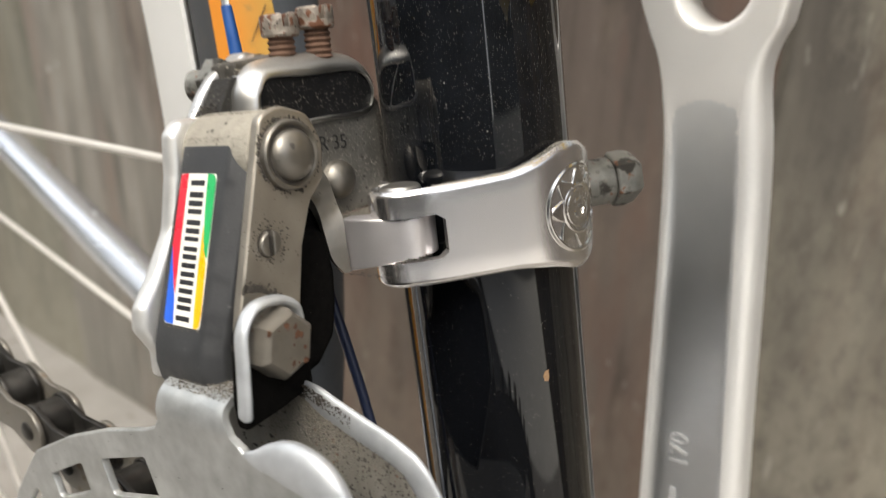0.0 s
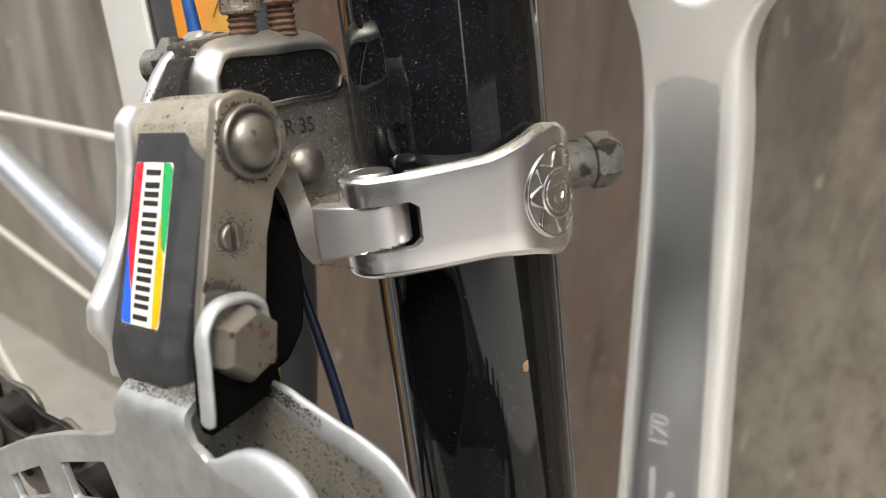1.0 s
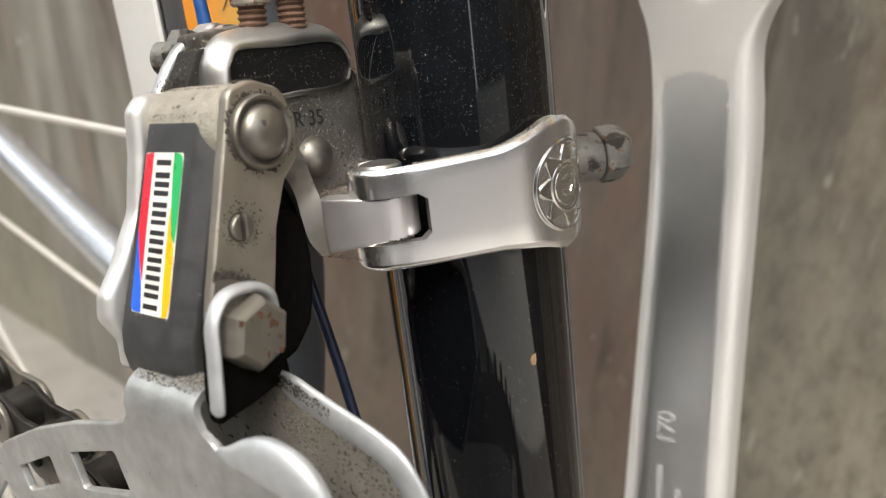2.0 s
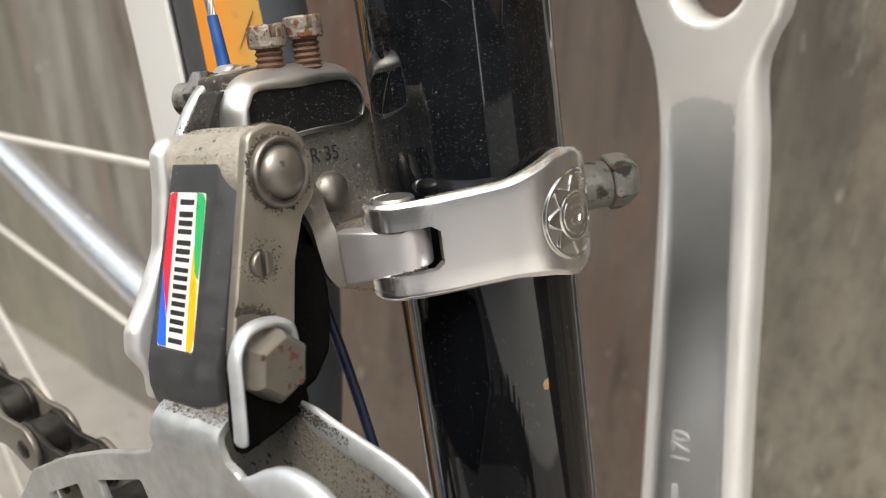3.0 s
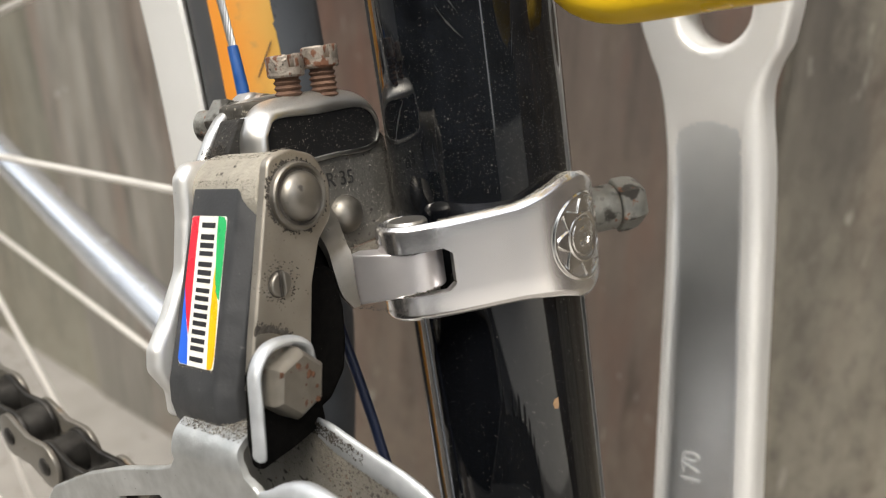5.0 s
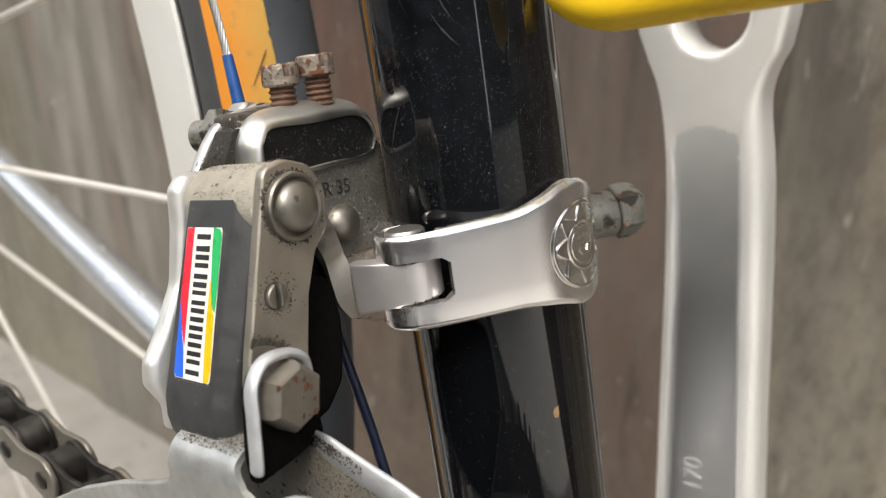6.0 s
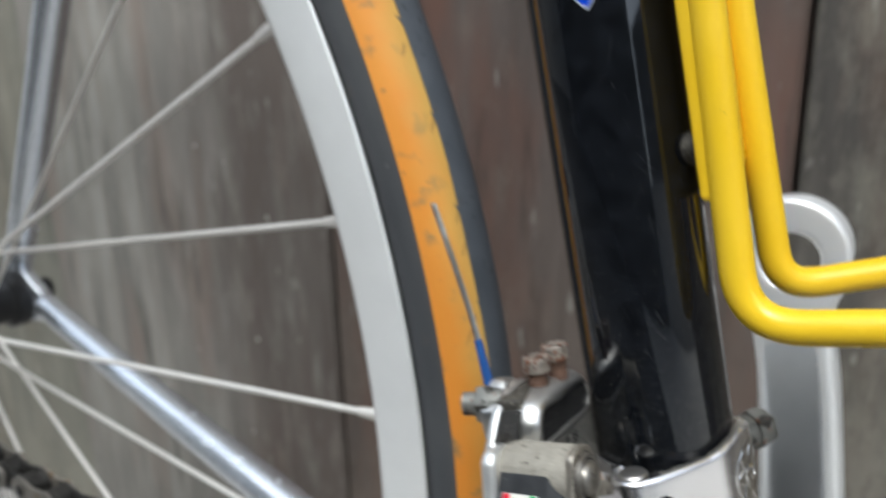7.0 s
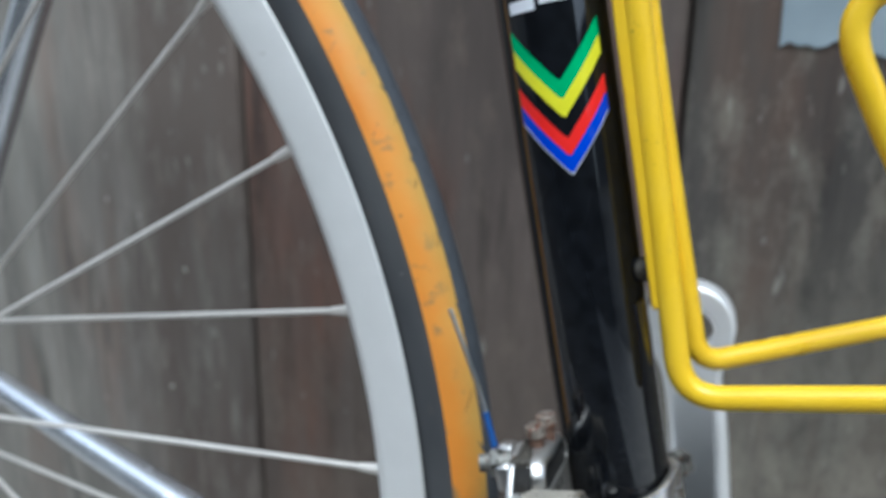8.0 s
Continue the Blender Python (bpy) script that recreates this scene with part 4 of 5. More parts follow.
for i in range(len(outer) - 1):
    for k in range(len(rows_u) - 1):
        if 6 <= k < 10 and i < 27:
            if i == 26 and k == 6:
                cells.append(bm.faces.new((grid[26][6], grid[27][7], grid[27][6])))
            if i == 26 and k == 9:
                cells.append(bm.faces.new((grid[26][10], grid[27][10], grid[27][9])))
            continue
        cells.append(bm.faces.new((grid[i][k], grid[i][k + 1], grid[i + 1][k + 1], grid[i + 1][k])))
bmesh.ops.recalc_face_normals(bm, faces=cells)
mid = max(cells, key=lambda c: c.calc_center_median().x)
if mid.normal.x < 0:
    bmesh.ops.reverse_faces(bm, faces=cells)
bmesh.ops.solidify(bm, geom=cells, thickness=1.9)
band = part("clamp_band", bm, clamp_alloy, fd, "satin silver clamp band round the tube", sharp=50)
rows = [[on_tube(60 + 4 * k, u, r) for u, r in ((0, 16), (-1, 16.4), (-10, 16.4), (-11, 16))] for k in range(48)]
part("rear_band", sheet(rows, 1.5), clamp_alloy, fd)

part("hinge_pin", lathe((PIN[0], PIN[1], -12.2), (0, 0, 1), [(0, 2.0), (12.3, 2.0), (12.4, 2.9), (12.95, 2.9), (13.3, 2.6), (13.5, 1.8), (13.55, 0)], 32), pin_steel, fd, "flat round rivet head of the hinge pin")

# emblem: a stamped medallion, an eight-pointed star round a pebbled field
EC = (-0.5, -5.7)


def on_band(x, y, h):
    a = EC[0] + math.degrees(x / 17.2)
    return on_tube(a, EC[1] + y, 16.92 + 0.5 * math.exp(-((a - 2) / 17) ** 2) + h)


def ease(a, b, v):
    v = min(1, max(0, (v - a) / (b - a)))
    return v * v * (3 - 2 * v)


def relief(r, th):
    """Height of the star's stamping at a polar place."""
    k = (th / (math.pi / 4)) % 1.0
    star = 3.95 + 2.2 * abs(2 * k - 1) ** 1.15
    h = 0.22 * ease(6.75, 6.25, r)
    if r > 3.8 and r < 6.05:
        pit = min((r - star) * 0.9, (6.05 - r) * 1.2, 0.85)
        side = 1 - abs(2 * k - 1)
        h -= max(0, pit) * (0.55 + 0.5 * side)
    h -= 0.16 * ease(3.35, 3.05, r)
    h += 0.12 * math.exp(-((r - 3.6) / 0.16) ** 2) + 0.10 * math.exp(-((r - 2.75) / 0.13) ** 2) * (1 if math.cos(th) < 0.75 else 0)
    return h


rnd = random.Random(61)
rows = []
for i in range(72):
    r = 0.05 + 6.75 * i / 71
    row = []
    for k in range(161):
        th = 2 * math.pi * k / 160
        x, y = r * math.cos(th), r * math.sin(th)
        h = relief(r, th)
        if r < 3.1:
            h += 0.05 * (noise.noise((x * 4.2, y * 4.2, 3.0)) + 0.5 * noise.noise((x * 9.0, y * 9.0, 7.0)))
        row.append(on_band(x, y, h))
    row[-1] = row[0]
    rows.append(row)
bm = sheet(rows)
bmesh.ops.remove_doubles(bm, verts=bm.verts[:], dist=0.0005)
emblem = part("emblem", bm, emblem_alloy, band, "stamped round star ornament", sharp=24)
for bar in (((-1.1, 1.0), (0.2, 1.35), (1.2, 0.9)), ((1.0, -0.4), (0.4, -1.3), (-0.8, -1.3), (-1.1, -0.5)), ((-0.2, 0.2), (0.9, 0.2))):
    pts = [on_band(x, y, 0.1) for x, y in bar]
    part("mark", sweep(smooth_path(pts, 5) if len(pts) > 2 else pts, 0.2, 8), emblem_alloy, emblem)

# clamp bolt
bdir = Vector((0.62, 0.78, 0.02)).normalized()
bo = Vector((8.6, 12.2, -5.6))
bolt = part("clamp_bolt", lathe(bo, bdir, [(0, 3.85), (6.9, 3.85), (7.2, 3.7), (7.4, 3.2), (9.3, 3.2), (9.4, 2.2)], 28), dull_zinc, fd, "grimy grey clamp bolt with hexagon head")
part("head", hexagon(bo + bdir * 7.4, bdir, 4.6, 4.6, 2.2), dull_zinc, bolt, "worn hexagon head")

# body casting
ring_out = smooth_path([(0, x, y) for x, y in ((-35.1, 6.0), (-34.5, 14), (-33.2, 17.4), (-30.4, 19.7), (-24.5, 20.3), (-17.9, 20.4), (-12.8, 19.5), (-10.4, 17.6), (-9.6, 15.2), (-10.2, 12.6), (-12.6, 10.5), (-19.6, 10.6), (-25.7, 10.6), (-31.4, 10.9))], 6)
ring_in = smooth_path([(0, x, y) for x, y in ((-32.6, 6.0), (-32.2, 14), (-31.4, 16.4), (-29.5, 17.7), (-22.6, 17.5), (-15.1, 17.5), (-12.0, 16.5), (-10.7, 14.6), (-10.8, 12.9), (-12.6, 11.2), (-19.6, 11.25), (-25.7, 11.25), (-31.0, 11.7))], 6)
ring_in += [ring_in[-1]] * (len(ring_out) - len(ring_in))
rows = []
for i, (p, q) in enumerate(zip(ring_out, ring_in)):
    g = q - p
    front = -11.0 + min(0.6, 0.18 * g.length)
    back = -13.6 if i < 54 else front - 0.5
    row = [(back - 1.4, p.y, p.z), (back, p.y, p.z)]
    for k in range(1, 8):
        w = k / 7
        row.append((back + (front - back) * math.sin(w * math.pi / 2) ** 0.9, p.y + g.y * w ** 1.3, p.z + g.z * w ** 1.3))
    row += [(front - 0.25, q.y + 0.1 * g.y, q.z + 0.1 * g.z), (-12.4, q.y + 0.12 * g.y, q.z + 0.12 * g.z)]
    rows.append(row)
body = part("body", sheet(rows), alloy, fd, "polished body casting with a dark inlay", sharp=60)
recess = [(p.y, p.z) for p in ring_in[8:]]
part("inlay", slab(inset(recess if area(recess) > 0 else recess[::-1], -0.35), -12.6, -10.98, on_f, 0.0), recess_black, body, "dusty matt black inlay")
wall_o = fillet([(-34.3, 11.4), (-31.0, 17.6), (-14, 18), (-11.0, 14), (-9.0, 12), (-8.5, 6), (-8.5, -3), (-20, -3.4), (-29, -1), (-34, 3), (-34.4, 7)], [0, 0, 0, 0, 0, 0, 1, 1, 1, 0, 0], 5)
wall = part("side_wall", slab(wall_o, -12.8, -11.2, on_f, 0.3), wall_steel, body, "grey stamped side wall", weighted=True)
edge_r = smooth_path([(-10.8, -24.1, 3.8), (-9.8, -23.9, 1.2), (-7.6, -24.9, -1.1), (-6.2, -25.3, -2.6), (-5.7, -26.0, -5.9), (-5.6, -26.1, -9.8)], 5)
edge_l = smooth_path([(-9.8, -29.2, 2.4), (-8.3, -29.0, 0.2), (-7.5, -28.6, -2.0), (-6.8, -28.5, -4.8), (-6.3, -28.3, -7.6), (-5.8, -27.0, -9.8)], 5)
part("gusset", sheet([[a, (Vector(a) + Vector(b)) / 2 + Vector((0.04, 0, 0)), b] for a, b in zip(edge_r, edge_l)], 1.1), dome_steel, body, "bent gusset below the side wall", sharp=60)
part("fold", sweep(edge_r[12:], 0.16, 8), grime, body, "dark line along the fold")
part("stamp", lettering("R 35", 3.0, 0.05, lambda x, y, z: (-11.15 + z, -19.9 + x, 7.3 + y - 0.07 * x)), stamp, wall, "stamped type mark")
part("rivet", lathe((-11.3, -20.1, 2.0), (1, 0, 0), [(0, 2.9), (0.5, 2.9), (1.3, 2.6), (2.0, 1.7), (2.3, 0.7), (2.35, 0)], 28), dome_steel, body, "domed grey rivet head")
# coloured dark so it reads as the shaded gap between the plates
part("screw_bridge", slab([(-32.5, -19.5), (-14.5, -19.5), (-14.5, -14.0), (-32.5, -14.0)], 15.5, 20.2, lambda l, f, u: (f, l, u), 0.8), dark_steel, body)
arm_o = fillet([(-40.6, 9.4), (-38.0, 13.3), (-35.6, 16.6), (-33.0, 19.2), (-28.5, 20.6), (-21, 20.8), (-20, 6), (-30, 2), (-38, 4)], [1, 6, 6, 6, 6, 2, 1, 1, 2])
part("rear_wall", slab(arm_o, -20.0, -18.0, on_f, 0.7), alloy, body, weighted=True)
# dark slab in the gap: its shade put in as colour, with grime
part("gap_dirt", slab(fillet([(-22, 5), (-22, 18.5), (-33.6, 18.2), (-38.6, 10.8), (-37, 5)], 1), -18.3, -13.9, on_f, 0.3), gap_black, body, "dark filler for the gap's shade and grime between the walls")

# tongue that carries the hinge
o = [(-5.9, -25.0), (-5.5, -25.7), (-4.6, -25.8), (-1.5, -24.8), (1.2, -23.6)]
o += [(PIN[0] + 4.4 * math.cos(radians(a)), PIN[1] + 4.4 * math.sin(radians(a))) for a in range(-72, 100, 12)]
o += [(-2.0, -21.0), (-5.9, -23.4)]


def tongue_at(f, l, u):
    s = (f + 6) / 10
    mid, half = -6.2 + 0.45 * s, 3.75 - 0.9 * s
    return (f, l, mid + u * half)


part("tongue", slab(o, -1, 1, tongue_at, 0.14), tongue_steel, fd, "steel tongue curling round the hinge pin", weighted=True)

# outer link with its plates, cover and sticker
link = part("outer_link", lathe((-15.8, -36.8, 8.8), (1, 0, 0), [(0, 5.0), (0.3, 5.2), (13.2, 5.2), (13.4, 5.0)], 36), dusty, fd, "dust-caked upper pivot barrel")
plate_o = fillet([(-41.1, 11.4), (-47.5, -7.1), (-49.1, -12.4), (-48.5, -15.8), (-41.6, -17), (-39.1, -10.9), (-37.0, -2.7), (-34.6, 2.4), (-32.0, 4.6), (-31.2, 9.2), (-33.0, 13.0), (-37.0, 14.4), (-40.4, 13.7)], [1, 8, 2, 1, 1, 3, 5, 3, 3, 3, 3, 3, 2], 5)
fplate = part("front_plate", slab(plate_o, -2.6, -1.0, on_f, 0.4), steel, link, "stained steel front plate", weighted=True)
back_o = fillet([(-42.9, 12.2), (-43.8, 7), (-45.6, 0.5), (-49.2, -5.0), (-51.8, -8.2), (-52.4, -10.9), (-50.7, -14.4), (-51.0, -17.8), (-46, -18.5), (-40, -5), (-34, 5), (-33, 13.5), (-41.2, 13.8)], [2, 4, 6, 4, 2, 2, 2, 1, 1, 1, 1, 3, 2], 5)
part("back_plate", slab(back_o, -18.6, -15.7, on_f, 1.1, rings=4), link_alloy, link, "bright rear plate with worn rim", weighted=True)


def bump_lathe(name, c, prof, mat_, parent, label=""):
    return part(name, lathe(c, (1, 0, 0), prof, 36), mat_, parent, label)


bump_lathe("pivot_rivet", (-1.0, -37.0, 8.5), [(0, 4.3), (0.7, 4.25), (0.9, 4.05), (0.85, 3.75), (0.45, 3.4), (0.45, 3.15), (1.2, 3.05), (1.75, 2.55), (2.1, 1.75), (2.28, 0.9), (2.33, 0)], dome_steel, fplate, "domed steel pivot rivet on its collar")
rnd = random.Random(4)
part("grime_groove", lathe((-0.95, -37.0, 8.5), (1, 0, 0), [(0, 3.6), (0.52, 3.55), (0.56, 2.9)], 36), grime, fplate, "dark ring in the collar's groove")
bm = bmesh.new()
for k in range(700):
    a = rnd.uniform(0, 2 * math.pi)
    r = 4.15 + abs(rnd.gauss(0, 0.30)) + 0.25 * math.sin(5 * a + 1) * math.sin(3 * a)
    s = rnd.uniform(0.05, 0.2)
    lathe((-1.02, -37.0 + r * math.cos(a), 8.5 + r * math.sin(a)), (1, 0, 0), [(0, s), (0.05, s * 0.8), (0.1, 0)], 5, bm)
tagged(part("grime", bm, grime, fplate, "black grime round the rivet"), kind="stuff")
bm = bmesh.new()
for sgn in (-1, 1):
    half = [(0.3, -1.5)] + [(1.55 * math.cos(radians(a)), 1.55 * math.sin(radians(a))) for a in range(-72, 73, 12)] + [(0.3, 1.5)]
    half = [(sgn * x, y) for x, y in half]
    slab(half, -1.1, -0.35, lambda x, y, z: (z, -42.2 + x + 0.1 * y, -1.2 + y), 0.25, bm=bm)
part("slotted_screw", bm, dome_steel, fplate, "small slotted screw")
bm = bmesh.new()
for k in range(110):
    a, r = rnd.uniform(0, 2 * math.pi), abs(rnd.gauss(0, 0.7)) + 1.8
    s = rnd.uniform(0.03, 0.13)
    lathe((-1.02, -42.2 + 0.3 * (r - 1.8) + r * math.cos(a), -1.2 + r * math.sin(a)), (1, 0, 0), [(0, s), (0.08, s * 0.8), (0.14, 0)], 6, bm)
tagged(part("grime", bm, grime, fplate, "specks of black grime"), kind="stuff")
# dark disc behind the slot: its shade laid in as colour
part("slot_shadow", slab(circle((-42.2, -1.2), 1.7, 24), -1.05, -0.9, on_f, 0), grime, fplate)

# cover: its face leans with the link
CN, CD = Vector((0, -0.923, 0.385)), Vector((0, -0.385, -0.923))
CO = Vector((0, -43.0, 7.2))


def on_cover(f, s, h):
    """f along forward, s down the cover's face, h out of it."""
    return Vector((f, 0, 0)) + CO + CD * s + CN * h


prof = [(-5.0, -6.5), (-5.0, -0.8), (-4.6, -0.15), (-3.2, 0.12), (21.2, 0.1), (23.6, -0.5), (25.6, -1.6), (27.0, -3.2), (27.7, -5.2), (27.7, -7.6), (10, -8.5)]
bm = bmesh.new()
rings = []
fpos = [(-15.55, 0.9), (-15.4, 0.35), (-14.9, 0.0), (-6.0, 0.0), (-5.5, 0.08), (-5.1, 0.28), (-3.3, 1.25), (-3.05, 1.6), (-3.0, 2.2)]
for f, dh in fpos:
    rings.append([bm.verts.new(on_cover(f, s + (0.3 * dh if s < 0 else -0.2 * dh), h - (dh if h > -3.5 else 0))) for s, h in prof])
for A, B in zip(rings, rings[1:]):
    for k in range(len(prof)):
        bm.faces.new((A[k - 1], A[k], B[k], B[k - 1]))
bm.faces.new(rings[0])
bm.faces.new(rings[-1][::-1])
cover = part("cover", bm, cover_black, link, "black plastic cover, greyed by dust", weighted=True, sharp=50)
part("shelf", slab([(-15.3, -1.0), (-2.8, -1.0), (-2.8, 2.2), (-15.3, 2.2)], 0, 1, lambda f, h, s: on_cover(f, -5.2 + s * 0.9, -3.4 + h), 0.1), dusty, link, "dusty metal top of the link")

SW, SL = 7.4, 18.7


def sticker_piece(pts, h=0.0):
    put = lambda x, y, z: on_cover(-14.55 + SW * x + 1.1 * y, -0.05 + SL * y, 0.15 + h + z)
    return slab(pts, 0.0, 0.05, put, 0.0)


def wave(a, b, c, n=12):
    """A curve from a to b pulled towards c."""
    return [((1 - t) ** 2 * a[0] + 2 * t * (1 - t) * c[0] + t * t * b[0], (1 - t) ** 2 * a[1] + 2 * t * (1 - t) * c[1] + t * t * b[1]) for t in [i / n for i in range(n + 1)]]


st = part("sticker", sticker_piece(fillet([(0, 0), (1, 0), (1, 1), (0, 1)], [0.05, 0.05, 0.05, 0.05], 5), -0.0), s_white, cover, "white sticker with red, blue, green and yellow edges")
red = [(0.02, 0.02), (0.06, 0.005)] + [(0.22, 0.0)] + wave((0.22, 0.02), (0.22, 0.80), (0.21, 0.5)) + wave((0.22, 0.80), (0.0, 0.48), (0.10, 0.68))
part("stripe", sticker_piece(red, 0.06), s_red, st, "red stripe")
blue = wave((0.0, 0.49), (0.21, 0.82), (0.10, 0.69)) + [(0.27, 0.995), (0.06, 0.995), (0.0, 0.97)]
part("stripe", sticker_piece(blue, 0.06), s_blue, st, "blue stripe")
green = [(0.77, 0.0), (0.93, 0.005), (0.985, 0.03), (1.0, 0.06)] + wave((1.0, 0.3), (0.98, 0.55), (1.0, 0.45)) + wave((0.86, 0.50), (0.77, 0.1), (0.80, 0.3))
part("stripe", sticker_piece(green, 0.06), s_green, st, "green stripe")
yel = wave((0.80, 0.34), (0.97, 0.58), (0.88, 0.50)) + [(1.0, 0.90), (0.97, 0.985), (0.90, 0.998), (0.83, 0.998)] + wave((0.82, 0.95), (0.80, 0.34), (0.76, 0.6))
part("stripe", sticker_piece(yel, 0.06), s_yellow, st, "yellow stripe")
y = 0.045
for w in (0.115, 0.035, 0.105, 0.035, 0.095, 0.145, 0.145, 0.10):
    cuts = ((0.0, 1.0),) if w < 0.05 else ((0.0, 0.3), (0.68, 1.0)) if w < 0.12 else ((0.0, 0.22), (0.39, 0.61), (0.78, 1.0))
    for c0, c1 in cuts:
        part("bar", sticker_piece([(0.32, y + w * c0), (0.70, y + w * c0), (0.70, y + w * c1), (0.32, y + w * c1)], 0.06), ink_black, st, "plain black bar of the brand lettering")
    y += w + 0.021

# lower pivot bracket with its bolt
br_o = fillet([(-50.5, -9.6), (-49.0, -7.4), (-46.0, -7.0), (-43.0, -9.4), (-41.2, -14.0), (-41.0, -19.4), (-46.4, -20.3), (-51.9, -20.8), (-51.9, -17)], [2, 3, 4, 3, 2, 1, 3, 1, 1])
bracket = part("lower_bracket", slab(br_o, 0.2, 1.6, on_f, 0.3), deep_black, fd, "grimy bracket with a bright rolled rim")
rim_path = smooth_path([(2.2, -42.4, -10.6), (2.8, -43.2, -8.2), (3.0, -45.6, -6.7), (3.0, -48.8, -6.6), (3.2, -51.0, -8.6), (3.4, -51.8, -12.2), (3.4, -52.5, -16.8), (3.0, -52.6, -18.6)], 8)
part("rolled_rim", sweep(rim_path, [0.64] * (len(rim_path) - 4) + [0.62, 0.58, 0.45, 0.25], 14, flat=1.6, up=(1, 0, 0)), lip_steel, bracket, "bright rolled rim")
part("pivot_bolt", hexagon((1.6, -46.8, -11.4), (1, 0.05, 0), 4.15, 4.0, 0.9, turn=30), rusty, bracket, "hexagon bolt head spotted with rust")
inner_o = fillet([(-38, 1), (-29.6, -3), (-29.0, -9), (-29.6, -13.4), (-30.8, -17.6), (-34.0, -20.6), (-39, -21.8), (-44, -21.8), (-44, -6)], [2, 3, 3, 4, 3, 2, 3, 2, 2])
part("inner_link", slab(inner_o, -13, -4.5, on_f, 1.2), deep_black, fd, "black inner link, its shade kept in the colour", weighted=True)
# arm widened into a black filler, so the hollow's shade is modelled in
part("inner_arm", slab(fillet([(-40, 3), (-29.5, 3), (-26.5, -4), (-26.0, -12), (-31, -13), (-37, -6)], 1.5), -12.4, -8.5, on_f, 0.5), deep_black, fd, "black inner arm, widened to fill the shaded hollow")


def crumbs(n, where, lo, hi, mat_, parent, label, seed, tall=0.5):
    """Grains of dirt; where(rnd) gives a place and its normal."""
    rr = random.Random(seed)
    verts, faces = [], []
    for _ in range(n):
        p, nv = where(rr)
        p, nv = Vector(p), Vector(nv).normalized()
        x = nv.orthogonal().normalized()
        y = nv.cross(x)
        s = lo + (hi - lo) * rr.random() ** 2.5
        b = len(verts)
        a0 = rr.uniform(0, 6.28)
        for k in range(5):
            a = a0 + 2 * math.pi * k / 5
            q = s * rr.uniform(0.6, 1.3)
            verts.append(p + x * (q * math.cos(a)) + y * (q * math.sin(a)) - nv * 0.04)
        verts.append(p + nv * (s * tall))
        faces += [(b + k, b + (k + 1) % 5, b + 5) for k in range(5)]
    me = bpy.data.meshes.new("crumb")
    me.from_pydata(verts, [], faces)
    bm = bmesh.new()
    bm.from_mesh(me)
    bpy.data.meshes.remove(me)
    return tagged(part("dirt", bm, mat_, parent, label), kind="stuff")


def by_rim(rr):
    k = rr.randrange(5, 24)
    p = rim_path[k].lerp(rim_path[k + 1], rr.random())
    d = abs(rr.gauss(0, 0.42))
    c = Vector((0, p.y + 46.8, p.z + 11.4)).normalized()
    return (-0.97, max(p.y + c.y * (0.5 + d), -47.0 + 0.5 * d), p.z + c.z * (0.5 + d)), (1, 0, 0)


crumbs(1500, by_rim, 0.05, 0.22, grime, fplate, "black oily grime round the bracket's rim", 23, 0.15)

# cage
def bead(path, wide, grow, face, flat):
    """The middle line and radii of a bead along the inner side of a plate's edge, growing from its start; it stands a little proud of the plate's face."""
    mid, rad = [], []
    for i, p in enumerate(path):
        t = (path[min(i + 1, len(path) - 1)] - path[max(i - 1, 0)]).normalized()
        r = wide * (0.12 + 0.88 * math.sin(math.pi / 2 * min(1, i / grow)))
        q = p + Vector((t.z, 0, -t.x)) * (r * 0.94)
        mid.append(Vector((q.x, face - 0.25 * r / wide + r * flat, q.z)))
        rad.append(r)
    return mid, rad


lip_out = smooth_path([(3.6, -52.1, -21.5), (5.4, -52.1, -20.9), (7.5, -52.1, -19.9), (9.9, -52.1, -19.3), (12.4, -52.1, -19.4), (15.0, -52.1, -20.1), (16.9, -52.1, -21.5), (18.4, -52.1, -24.0), (19.6, -52.1, -28.0), (20.4, -52.1, -34.0), (20.5, -52.1, -40.0)], 6)
notch = [(1.9, -20.6), (2.4, -20.95), (3.1, -21.25)]
back_run = [(-80, -66), (-66, -46.5), (-53.6, -35.8), (-39.8, -30.0), (-28, -26.2), (-17.2, -23.6), (-14.4, -22.6), (-12.9, -20.9)]
low_run = [(16, -56), (-10, -54), (-40, -60), (-66, -78)]
bead_mid, bead_r = bead(lip_out, 3.2, 22, -54.2, 0.5)
front_run = [(p.x, p.z) for p in bead_mid]
out_o = fillet(back_run + notch + front_run + low_run, [1, 6, 6, 6, 6, 1, 1, 1] + [0] * (len(notch) + len(front_run)) + [4] * 4, 5)
win = [[(-49.6, -38.9), (-37.8, -33.8), (-37.0, -38.4), (-48.4, -42.8)], [(-31.2, -31.5), (-18.6, -27.9), (-17.0, -33.7), (-29.8, -36.8)], [(-65, -50), (-57, -43.4), (-55, -46.6), (-62, -54)]]
cagep = part("outer_cage_plate", slab(out_o, -54.2, -53.0, on_l, 0.35, holes=[fillet(w, 0.7, 3) for w in win], hole_r=0.25), plate_steel, fd, "pale plated outer cage plate with square windows", weighted=True)


def rim_f(u):
    """How far the bridge's front edge runs forward into the notch."""
    return spread([(-23.0, 3.4), (-21.2, 2.9), (-20.3, 1.75), (-19.5, 1.35), (-18.6, 0.5), (-17.6, 0.0), (-10.0, 0.0)], u)


